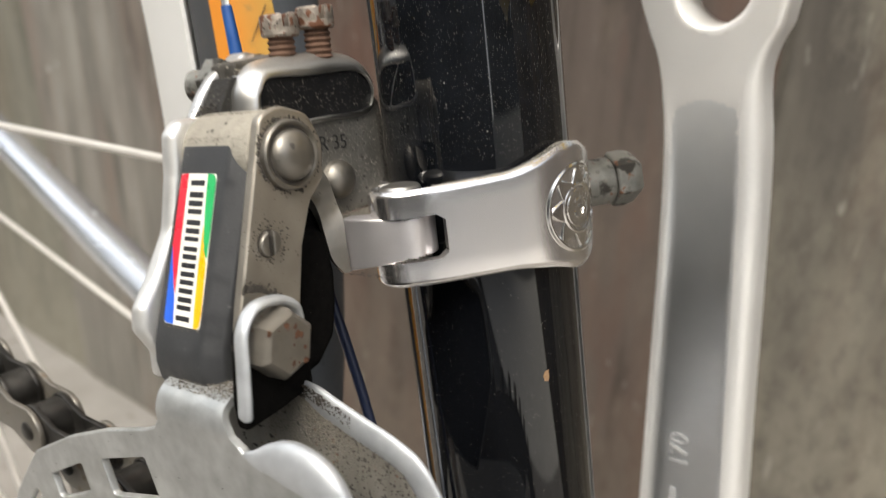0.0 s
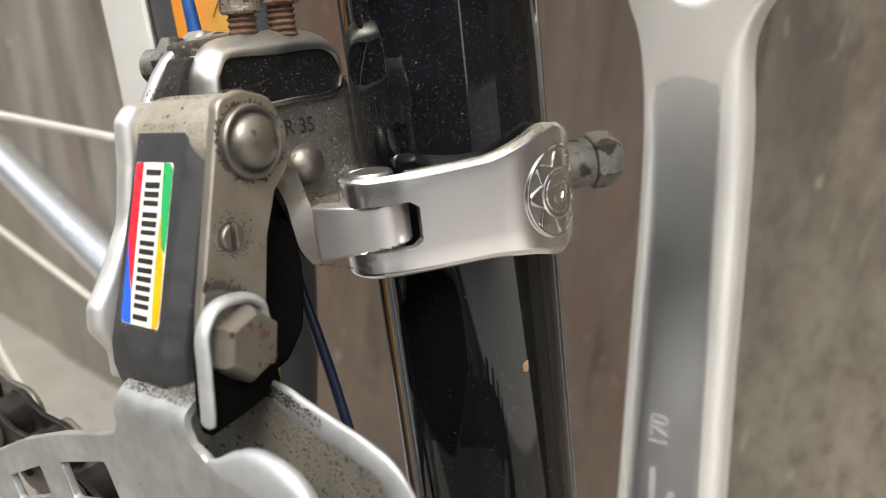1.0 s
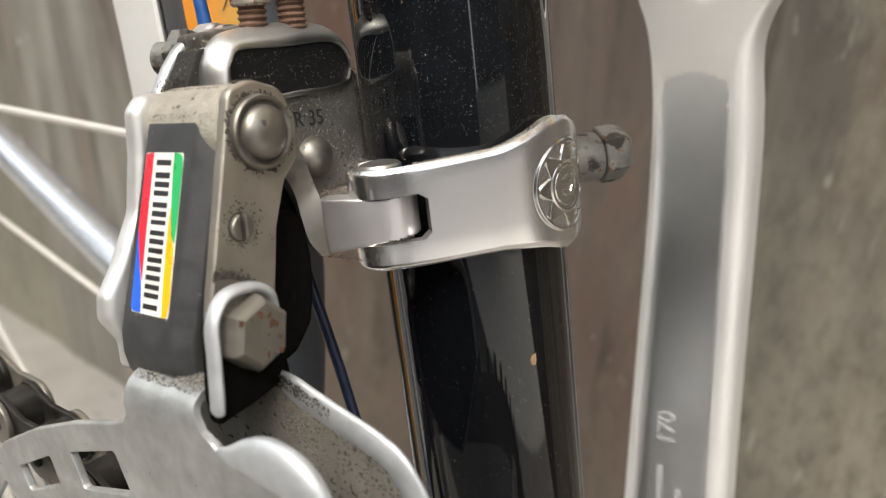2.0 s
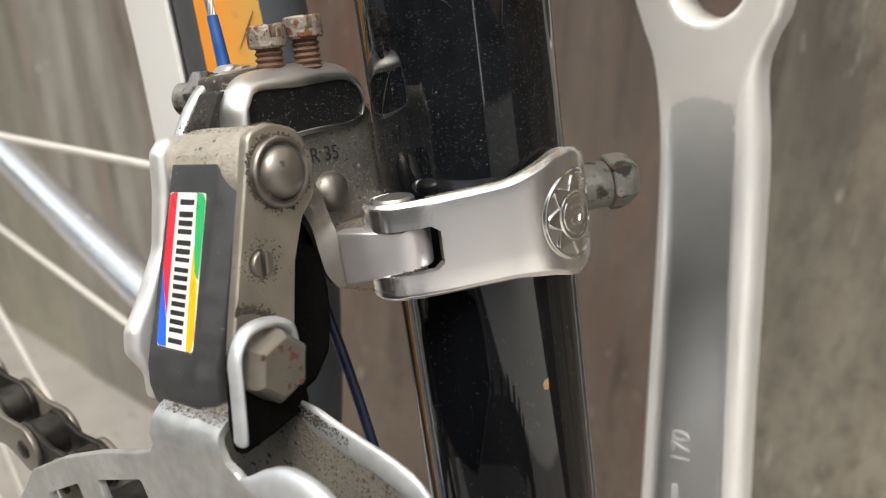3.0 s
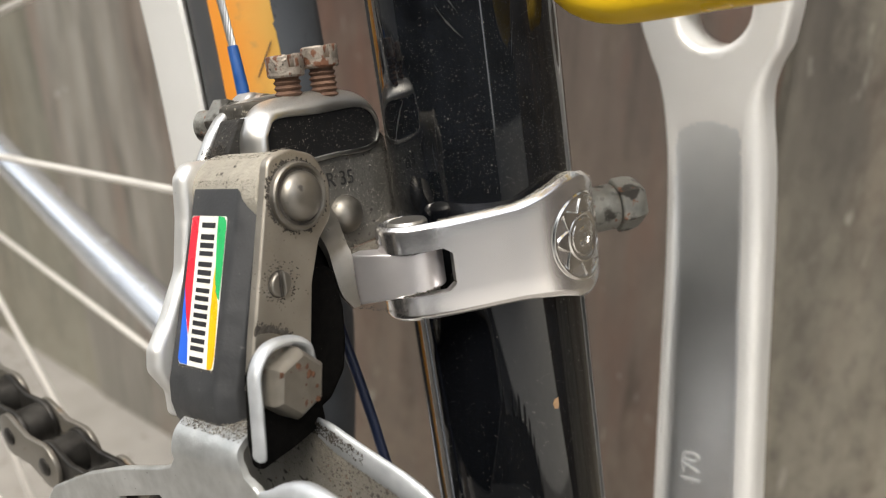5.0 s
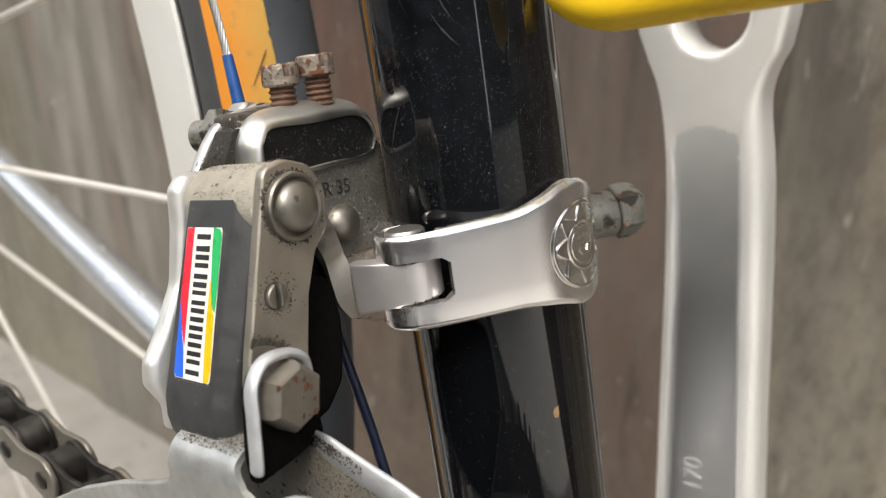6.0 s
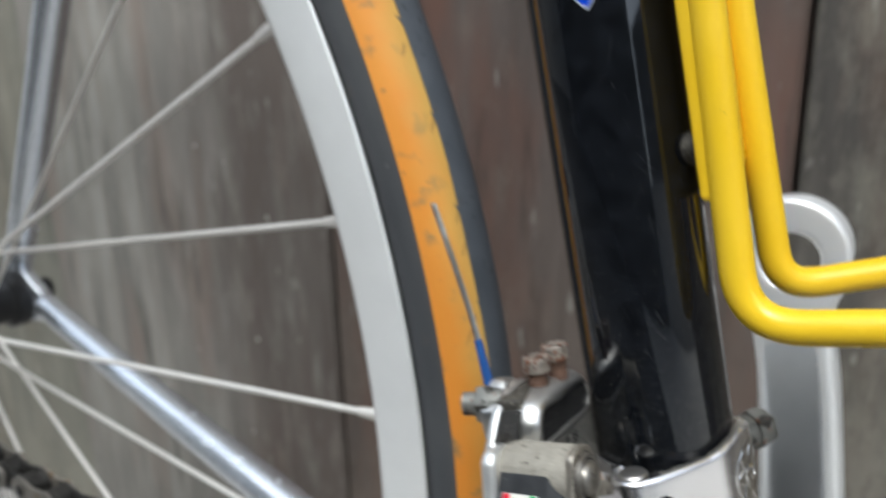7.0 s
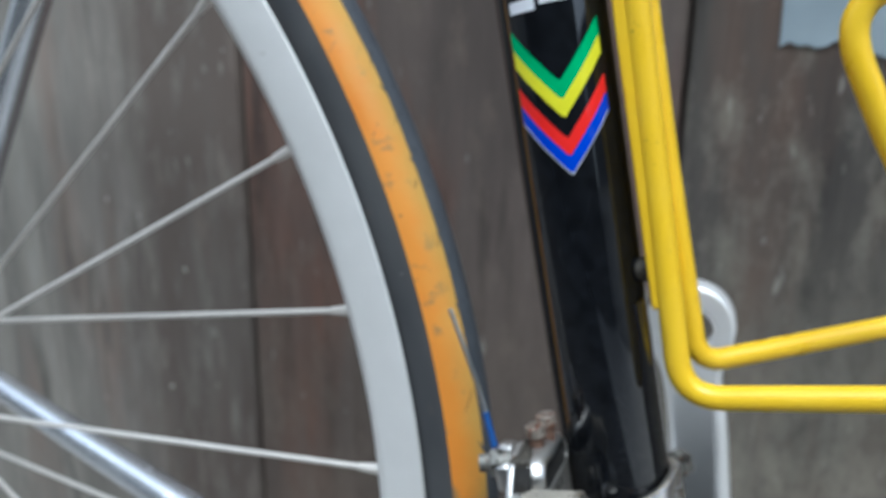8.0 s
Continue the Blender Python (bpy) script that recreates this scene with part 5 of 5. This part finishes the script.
sec = [(-54.1, -22.6), (-54.21, -21.0), (-54.15, -19.6), (-53.2, -17.7), (-51.4, -16.6), (-49, -16.3), (-46, -16.7), (-43.2, -17.8), (-42.6, -19.2)]
rows = [[(f if f < -3 else f + rim_f(u), l, u) for l, u in [tuple(v)[:2] for v in smooth_path([(a, b, 0) for a, b in sec], 4)]] for f in (-12.9, -12.6, -8, -3.5, -0.5, 0.0)]
part("bridge", sheet(rows, 0.9), plate_steel, fd, "rounded bridge of the cage, dusty on top", sharp=60)
part("front_lip", sweep(bead_mid, bead_r, 28, flat=0.5, up=(0, 1, 0)), lip_steel, cagep, "bright flared front lip", sharp=60)
lip_in = smooth_path([(-1.5, -42.0, -18.2), (1.2, -42.0, -18.3), (3.4, -42.0, -18.9), (5.9, -42.0, -19.9), (10.7, -42.0, -21.6), (14.9, -42.0, -23.0), (18.3, -42.0, -24.8), (20.3, -42.1, -27.5), (21.5, -42.2, -30.5), (22.4, -42.4, -36.0), (22.6, -42.5, -44.0)], 6)
bead_mid, bead_r = bead(lip_in, 1.9, 16, -42.6, 0.42)
in_o = fillet([(-75, -72), (-75, -51), (-58, -42), (-37, -35), (-31.5, -31.5), (-23, -23), (-12, -18)] + [(p.x, p.z) for p in bead_mid] + [(0, -62), (-40, -60)], [2, 2, 6, 3, 3, 3, 3] + [0] * len(lip_in) + [4, 4], 5)
inp = part("inner_cage_plate", slab(in_o, -42.6, -41.2, on_l, 0.4), inner_steel, fd, "dirty rust-flecked inner cage plate", weighted=True)
# unseen black sheet, added to darken the plate's reflection in the tube
part("grime_coat", slab(inset(in_o if area(in_o) > 0 else in_o[::-1], 0.9), -41.3, -40.9, on_l, 0.1), deep_black, inp, "black sheet added on its unseen back, darkening reflections")
part("front_lip", sweep(bead_mid, bead_r, 28, flat=0.42, up=(0, 1, 0)), lip_steel, inp, "bright rounded rim")


def over_bridge(rr):
    k = rr.random()
    l = -52.6 + 8.4 * k
    return (rr.uniform(-12.5, -0.2), l, spread([(-54, -19.0), (-53.2, -17.6), (-51.4, -16.4), (-49, -16.1), (-46, -16.5), (-43.2, -17.6)], l) + 0.05), (0, -0.3, 1)


crumbs(3600, over_bridge, 0.02, 0.14, brown_dirt, fd, "brown dust on the cage bridge", 11)
crumbs(700, over_bridge, 0.03, 0.2, grime, fd, "dark dirt on the cage bridge", 12)
crumbs(900, lambda rr: ((rr.uniform(-11, -4.5), rr.uniform(-24.5, -17.5), -3.2 + rr.gauss(0, 0.5)), (0.4, -0.3, 0.8)), 0.03, 0.16, brown_dirt, fd, "brown dust between wall and hinge", 13)
part("dust_bed", slab(fillet([(-11.2, -24.0), (-5.8, -25.0), (-4.4, -20), (-4.5, -15.5), (-11.2, -14.5)], 1), -6.0, -3.3, on_u, 0.5), brown_dirt, fd, "bed of packed dust by the hinge")


def band_top(rr):
    i, w = rr.randrange(26, len(outer) - 13), rr.random()
    f, l, a, lift = (p + (q - p) * w for p, q in zip(outer[i], outer[i + 1]))
    back = rr.uniform(0.2, 1.8)
    q = Vector((f, l, 0)).normalized() if a > -40 else Vector((0.77, -0.63, 0))
    return (f - q.x * back, l - q.y * back, spread(TOP, max(a, -60)) - 0.05), (0, 0, 1)


crumbs(5000, band_top, 0.012, 0.06, pale_dust, band, "fluffy dust along the band's top edge", 14, 0.5)
crumbs(700, lambda rr: ((rr.uniform(-17.9, -14.2), -36.2 + rr.gauss(0, 0.9), 14.2 + rr.gauss(0, 0.5)), (0, -0.7, 0.7)), 0.04, 0.2, grime, body, "dirt in the gap", 15)
crumbs(420, lambda rr: ((rr.uniform(-15.5, -3), -36.8 - 5.25 * math.sin(rr.uniform(-0.2, 0.9)), 8.8 + 5.2), (0, -0.3, 1)), 0.02, 0.1, brown_dirt, link, "dirt on the pivot barrel", 16)
crumbs(160, lambda rr: ((rr.uniform(-2.4, -1.2), -38.5 + rr.gauss(0, 2), 14.45), (0, 0, 1)), 0.02, 0.08, brown_dirt, link, "dust on the plate's edge", 17)


def on_inner(rr):
    f = rr.uniform(1, 18)
    return (f, -42.7, -21.5 - 0.22 * f - abs(rr.gauss(0, 4.5))), (0, -1, 0)


crumbs(800, on_inner, 0.04, 0.22, grime, inp, "black oily flecks", 18, 0.15)
def by_bracket(rr):
    f = rr.uniform(-7, 1) if rr.random() < 0.4 else 0.5 + abs(rr.gauss(0, 5.0))
    return (f, -42.72, -20.4 - 0.3 * max(0, f) - abs(rr.gauss(0, 3.4))), (0, -1, 0)


crumbs(4600, by_bracket, 0.03, 0.13, brown_dirt, inp, "brown dust caked near the bracket", 48, 0.2)


def lip_start(rr):
    k = rr.random() ** 1.6 * 22
    p = lip_in[int(k)].lerp(lip_in[int(k) + 1], k % 1)
    return (p.x, -43.0 + 0.25 * rr.random(), p.z - 0.15 - 1.7 * rr.random()), (0, -0.9, 0.3)


crumbs(900, lip_start, 0.04, 0.2, grime, inp, "black dirt where the rim begins", 49, 0.15)
crumbs(35, on_inner, 0.05, 0.26, rust_thread, inp, "rust flecks", 19, 0.15)
crumbs(90, lambda rr: ((rr.uniform(-60, 18), -54.24, -24 - 30 * rr.random()), (0, -1, 0)), 0.04, 0.14, grime, cagep, "small dark flecks", 20, 0.15)
crumbs(240, lambda rr: (on_cover(rr.uniform(-15.2, -3.0), -4.3 + rr.uniform(-0.3, 0.5), 0.1), (0, -0.3, 1)), 0.02, 0.09, brown_dirt, cover, "dust on the cover's edge", 21)
crumbs(70, lambda rr: (on_cover(rr.uniform(-13.4, -6.2), 18.75 + rr.gauss(0, 0.22), 0.18), CN), 0.03, 0.12, brown_dirt, cover, "dirt under the sticker's edge", 22)

crumbs(1400, lambda rr: ((-11.14, -10.2 - 16 * rr.random(), -1 + 11.4 * rr.random() ** 1.3), (1, 0, 0)), 0.018, 0.10, pale_dust, wall, "fine dust on the side wall", 31, 0.3)
crumbs(300, lambda rr: ((-10.9, -11.6 - 19 * rr.random(), 11.8 + 5.2 * rr.random()), (1, 0, 0)), 0.015, 0.08, pale_dust, body, "fine dust on the inlay", 32, 0.3)
crumbs(500, lambda rr: ((-11.0, -9.5 - abs(rr.gauss(0, 0.4)), -2 + 15 * rr.random()), (1, 0, 0)), 0.03, 0.16, grime, wall, "dark dirt where the wall meets the tube", 33, 0.4)

crumbs(160, lambda rr: ((rr.uniform(-5.8, 3.4), -25.6 + 0.32 * rr.random() + 0.25 * rr.random() ** 2, -10.6 + abs(rr.gauss(0, 0.25))), (0.3, -0.9, -0.2)), 0.03, 0.14, grime, fd, "oily dirt along the tongue's lower edge", 41, 0.3)
crumbs(22, lambda rr: ((5.66, -46.6 + 2.6 * rr.uniform(-1, 1), -11.4 + 2.6 * rr.uniform(-1, 1)), (1, 0.05, 0)), 0.15, 0.6, rust_spot, bracket, "brown rust spots on the bolt head", 42, 0.1)


def tube_dust(rr):
    a = rr.uniform(-152, 32)
    u = 3 + abs(rr.gauss(0, 24)) if rr.random() < 0.72 else rr.uniform(-75, -14)
    p = on_tube(a, u, 14.31)
    return p, (p[0], p[1], 0)


crumbs(11000, tube_dust, 0.014, 0.085, pale_dust, tube_part, "fine dust on the enamel", 43, 0.25)
crumbs(60, tube_dust, 0.05, 0.16, pale_dust, tube_part, "larger dust grains on the enamel", 44, 0.25)



def in_joint(rr):
    k = rr.randrange(len(edge_r) - 12, len(edge_r))
    return edge_r[k] + Vector((0.55, -0.1, rr.uniform(-0.5, 0.5))), (1, -0.4, 0)


crumbs(160, in_joint, 0.03, 0.12, grime, fd, "dark grains along the gusset's fold", 45, 0.2)


def round_tongue(rr):
    a = rr.uniform(-80, 0)
    h = 1.0 if rr.random() < 0.5 else -1.0
    p = Vector(tongue_at(PIN[0] + 4.42 * math.cos(radians(a)), PIN[1] + 4.42 * math.sin(radians(a)), h))
    return p + Vector((0, 0, rr.gauss(0, 0.1))), (math.cos(radians(a)), math.sin(radians(a)), 0)


# grains darken the joint: black dirt plus contact shade put in as colour
crumbs(420, round_tongue, 0.04, 0.15, grime, fd, "black dirt and painted-in shade at the tongue and clamp joint", 46, 0.3)

def on_wire(rr):
    u = rr.choice((52, 58, 66, 94, 120)) + rr.gauss(0, 1.2)
    a = radians(rr.uniform(-130, -60))
    return (22.0 + 3.2 * math.cos(a), -7.7 + 3.25 * math.sin(a), u), (math.cos(a), math.sin(a), 0)


crumbs(26, on_wire, 0.1, 0.5, grime, cage, "small chips and scuffs in the yellow coating", 47, 0.1)

# hairline scratches in the enamel
rr = random.Random(51)
bm = bmesh.new()
for k in range(60):
    a0, u0 = rr.uniform(-150, 20), rr.uniform(4, 90)
    ln, tilt, wide = rr.uniform(1.0, 7.0), rr.gauss(0, 0.35), rr.uniform(0.012, 0.04)
    rows = []
    for j in range(7):
        s = j / 6 - 0.5
        a, u = a0 + math.degrees(ln * s * math.sin(tilt) / 14.3) + 1.2 * s * s, u0 + ln * s * math.cos(tilt)
        half = math.degrees(wide * (1.02 - 4 * s * s) / 14.3)
        rows.append([on_tube(a - half, u, 14.322), on_tube(a + half, u, 14.322)])
    sheet(rows, 0.0, bm)
for a0, u0, ln, tilt, wide in ((-118, 21, 9.0, 0.2, 0.22), (-110, 33, 14.0, -0.1, 0.3), (-62, 27, 6.0, -0.6, 0.12), (-60, 30, 4.0, -0.4, 0.1), (-105, 14, 8.0, 0.5, 0.16)):
    # broad dull rubs
    rows = []
    for j in range(13):
        s = j / 12 - 0.5
        a, u = a0 + math.degrees(ln * s * math.sin(tilt) / 14.3) + 5 * s * s, u0 + ln * s * math.cos(tilt)
        half = math.degrees(wide * (1.02 - 4 * s * s) * rr.uniform(0.5, 1.4) / 14.3)
        rows.append([on_tube(a - half, u, 14.321), on_tube(a + half, u, 14.321)])
    sheet(rows, 0.0, bm)
tagged(part("scratch", bm, scuff, tube_part, "hairline scratches"), kind="stuff")

# chip in the enamel, bare and rusty
rr = random.Random(71)
o = [(0.52 * (0.75 + 0.5 * rr.random()) * math.cos(2 * math.pi * k / 14), (0.95 if k % 7 else 1.2) * (0.75 + 0.5 * rr.random()) * math.sin(2 * math.pi * k / 14)) for k in range(14)]
part("paint_chip", slab(o, 14.29, 14.345, lambda x, y, r: on_tube(-24.9 + math.degrees((x + 0.15 * y) / 14.3), -30.9 + y, r), 0.0), chip_tan, tube_part, "small tan chip in the enamel")

# limit screws
for c, tilt in (((-14.4, -24.0), 0.04), ((-12.9, -18.4), 0.02)):
    ax = Vector((0.02, tilt, 1)).normalized()
    base = Vector((c[0], c[1], 18.6 if c[1] < -20 else 19.3))
    prof = [(0, 1.7)]
    for k in range(5):
        prof += [(0.3 + 0.8 * k, 2.0), (0.7 + 0.8 * k, 1.65)]
    prof += [(4.4, 1.9)]
    sc = part("limit_screw", lathe(base, ax, prof, 24), rust_thread, fd, "rusted slotted limit screw")
    bm = bmesh.new()
    for sgn in (-1, 1):
        half = [(0.45, -2.6)] + [(2.7 * math.cos(radians(a)), 2.7 * math.sin(radians(a))) for a in range(-76, 77, 11)] + [(0.45, 2.6)]
        half = [(sgn * x, y) for x, y in half]
        slab(half, 5.2, 7.3, lambda x, y, z, b=base, ax=ax: b + ax * z + Vector((0.35 * x - 0.93 * y, 0.93 * x + 0.35 * y, 0)), 0.35, bm=bm)
    lathe(base + ax * 4.2, ax, [(0, 2.4), (0.3, 2.68), (1.25, 2.68), (1.3, 2.3)], 28, bm)
    part("screw_head", bm, rusty_head, sc, "pitted slotted head")

# cable anchor behind the body
anchor = part("anchor_arm", slab(fillet([(-31, 10), (-22, 10), (-21, 20.6), (-25.5, 21.6), (-31.5, 17)], [2, 2, 1.5, 2, 2]), -24.5, -20.5, on_f, 0.8), alloy, fd, "worn anchor arm for the cable")
an = part("anchor_bolt", lathe((-21.0, -26.6, 17.0), (-1, -0.25, 0.05), [(0, 3.4), (3.4, 3.4), (3.5, 2.4), (8.5, 2.4), (8.6, 2.0)], 24), dull_zinc, anchor, "rusty cable anchor bolt")
part("nut", hexagon((-23.2, -27.1, 17.1), (-1, -0.25, 0.05), 4.0, 3.4, 0.6), dull_zinc, an)
part("washer", lathe((-20.2, -24.5, 17.4), (1, 0.2, 0), [(0, 3.6), (1.2, 3.6)], 24), alloy, anchor)

# ---- cables ----
cab = thing("gear_cable", "cut steel gear cable with a blue sleeve at the anchor", "cable", base=(-27.2, -21.6, 19))
line = [Vector((-26.9, -21.9, 16)), Vector((-28.6, -21.3, 31)), Vector((-31.0, -20.8, 44)), Vector((-34.0, -20.2, 57.5))]
line = smooth_path(line, 12)
for s in range(6):
    tw = []
    for i, p in enumerate(line):
        a = 2 * math.pi * s / 6 + i * 0.85
        tw.append(p + Vector((0.4 * math.cos(a), 0.4 * math.sin(a), 0)))
    part("strand", sweep(tw, 0.26, 6), cable_steel, cab, "twisted bare steel strand")
k = int(len(line) * 0.31)
part("sleeve", sweep(line[:k], [1.15 - 0.35 * i / k for i in range(k)], 16), blue_sleeve, cab, "blue plastic sleeve, dirty at its foot")
cab2 = thing("lower_cable", "thin navy coated cable running down behind the derailleur", "cable", base=(-4, -20, -80))
part("coating", sweep(smooth_path([(-20, -21, 6), (-18.5, -20, -6), (-16.7, -20, -17), (-14.2, -20, -27.2), (-11.8, -20, -38.7), (-4, -20, -82)], 8), 0.85, 12), navy_cable, cab2)
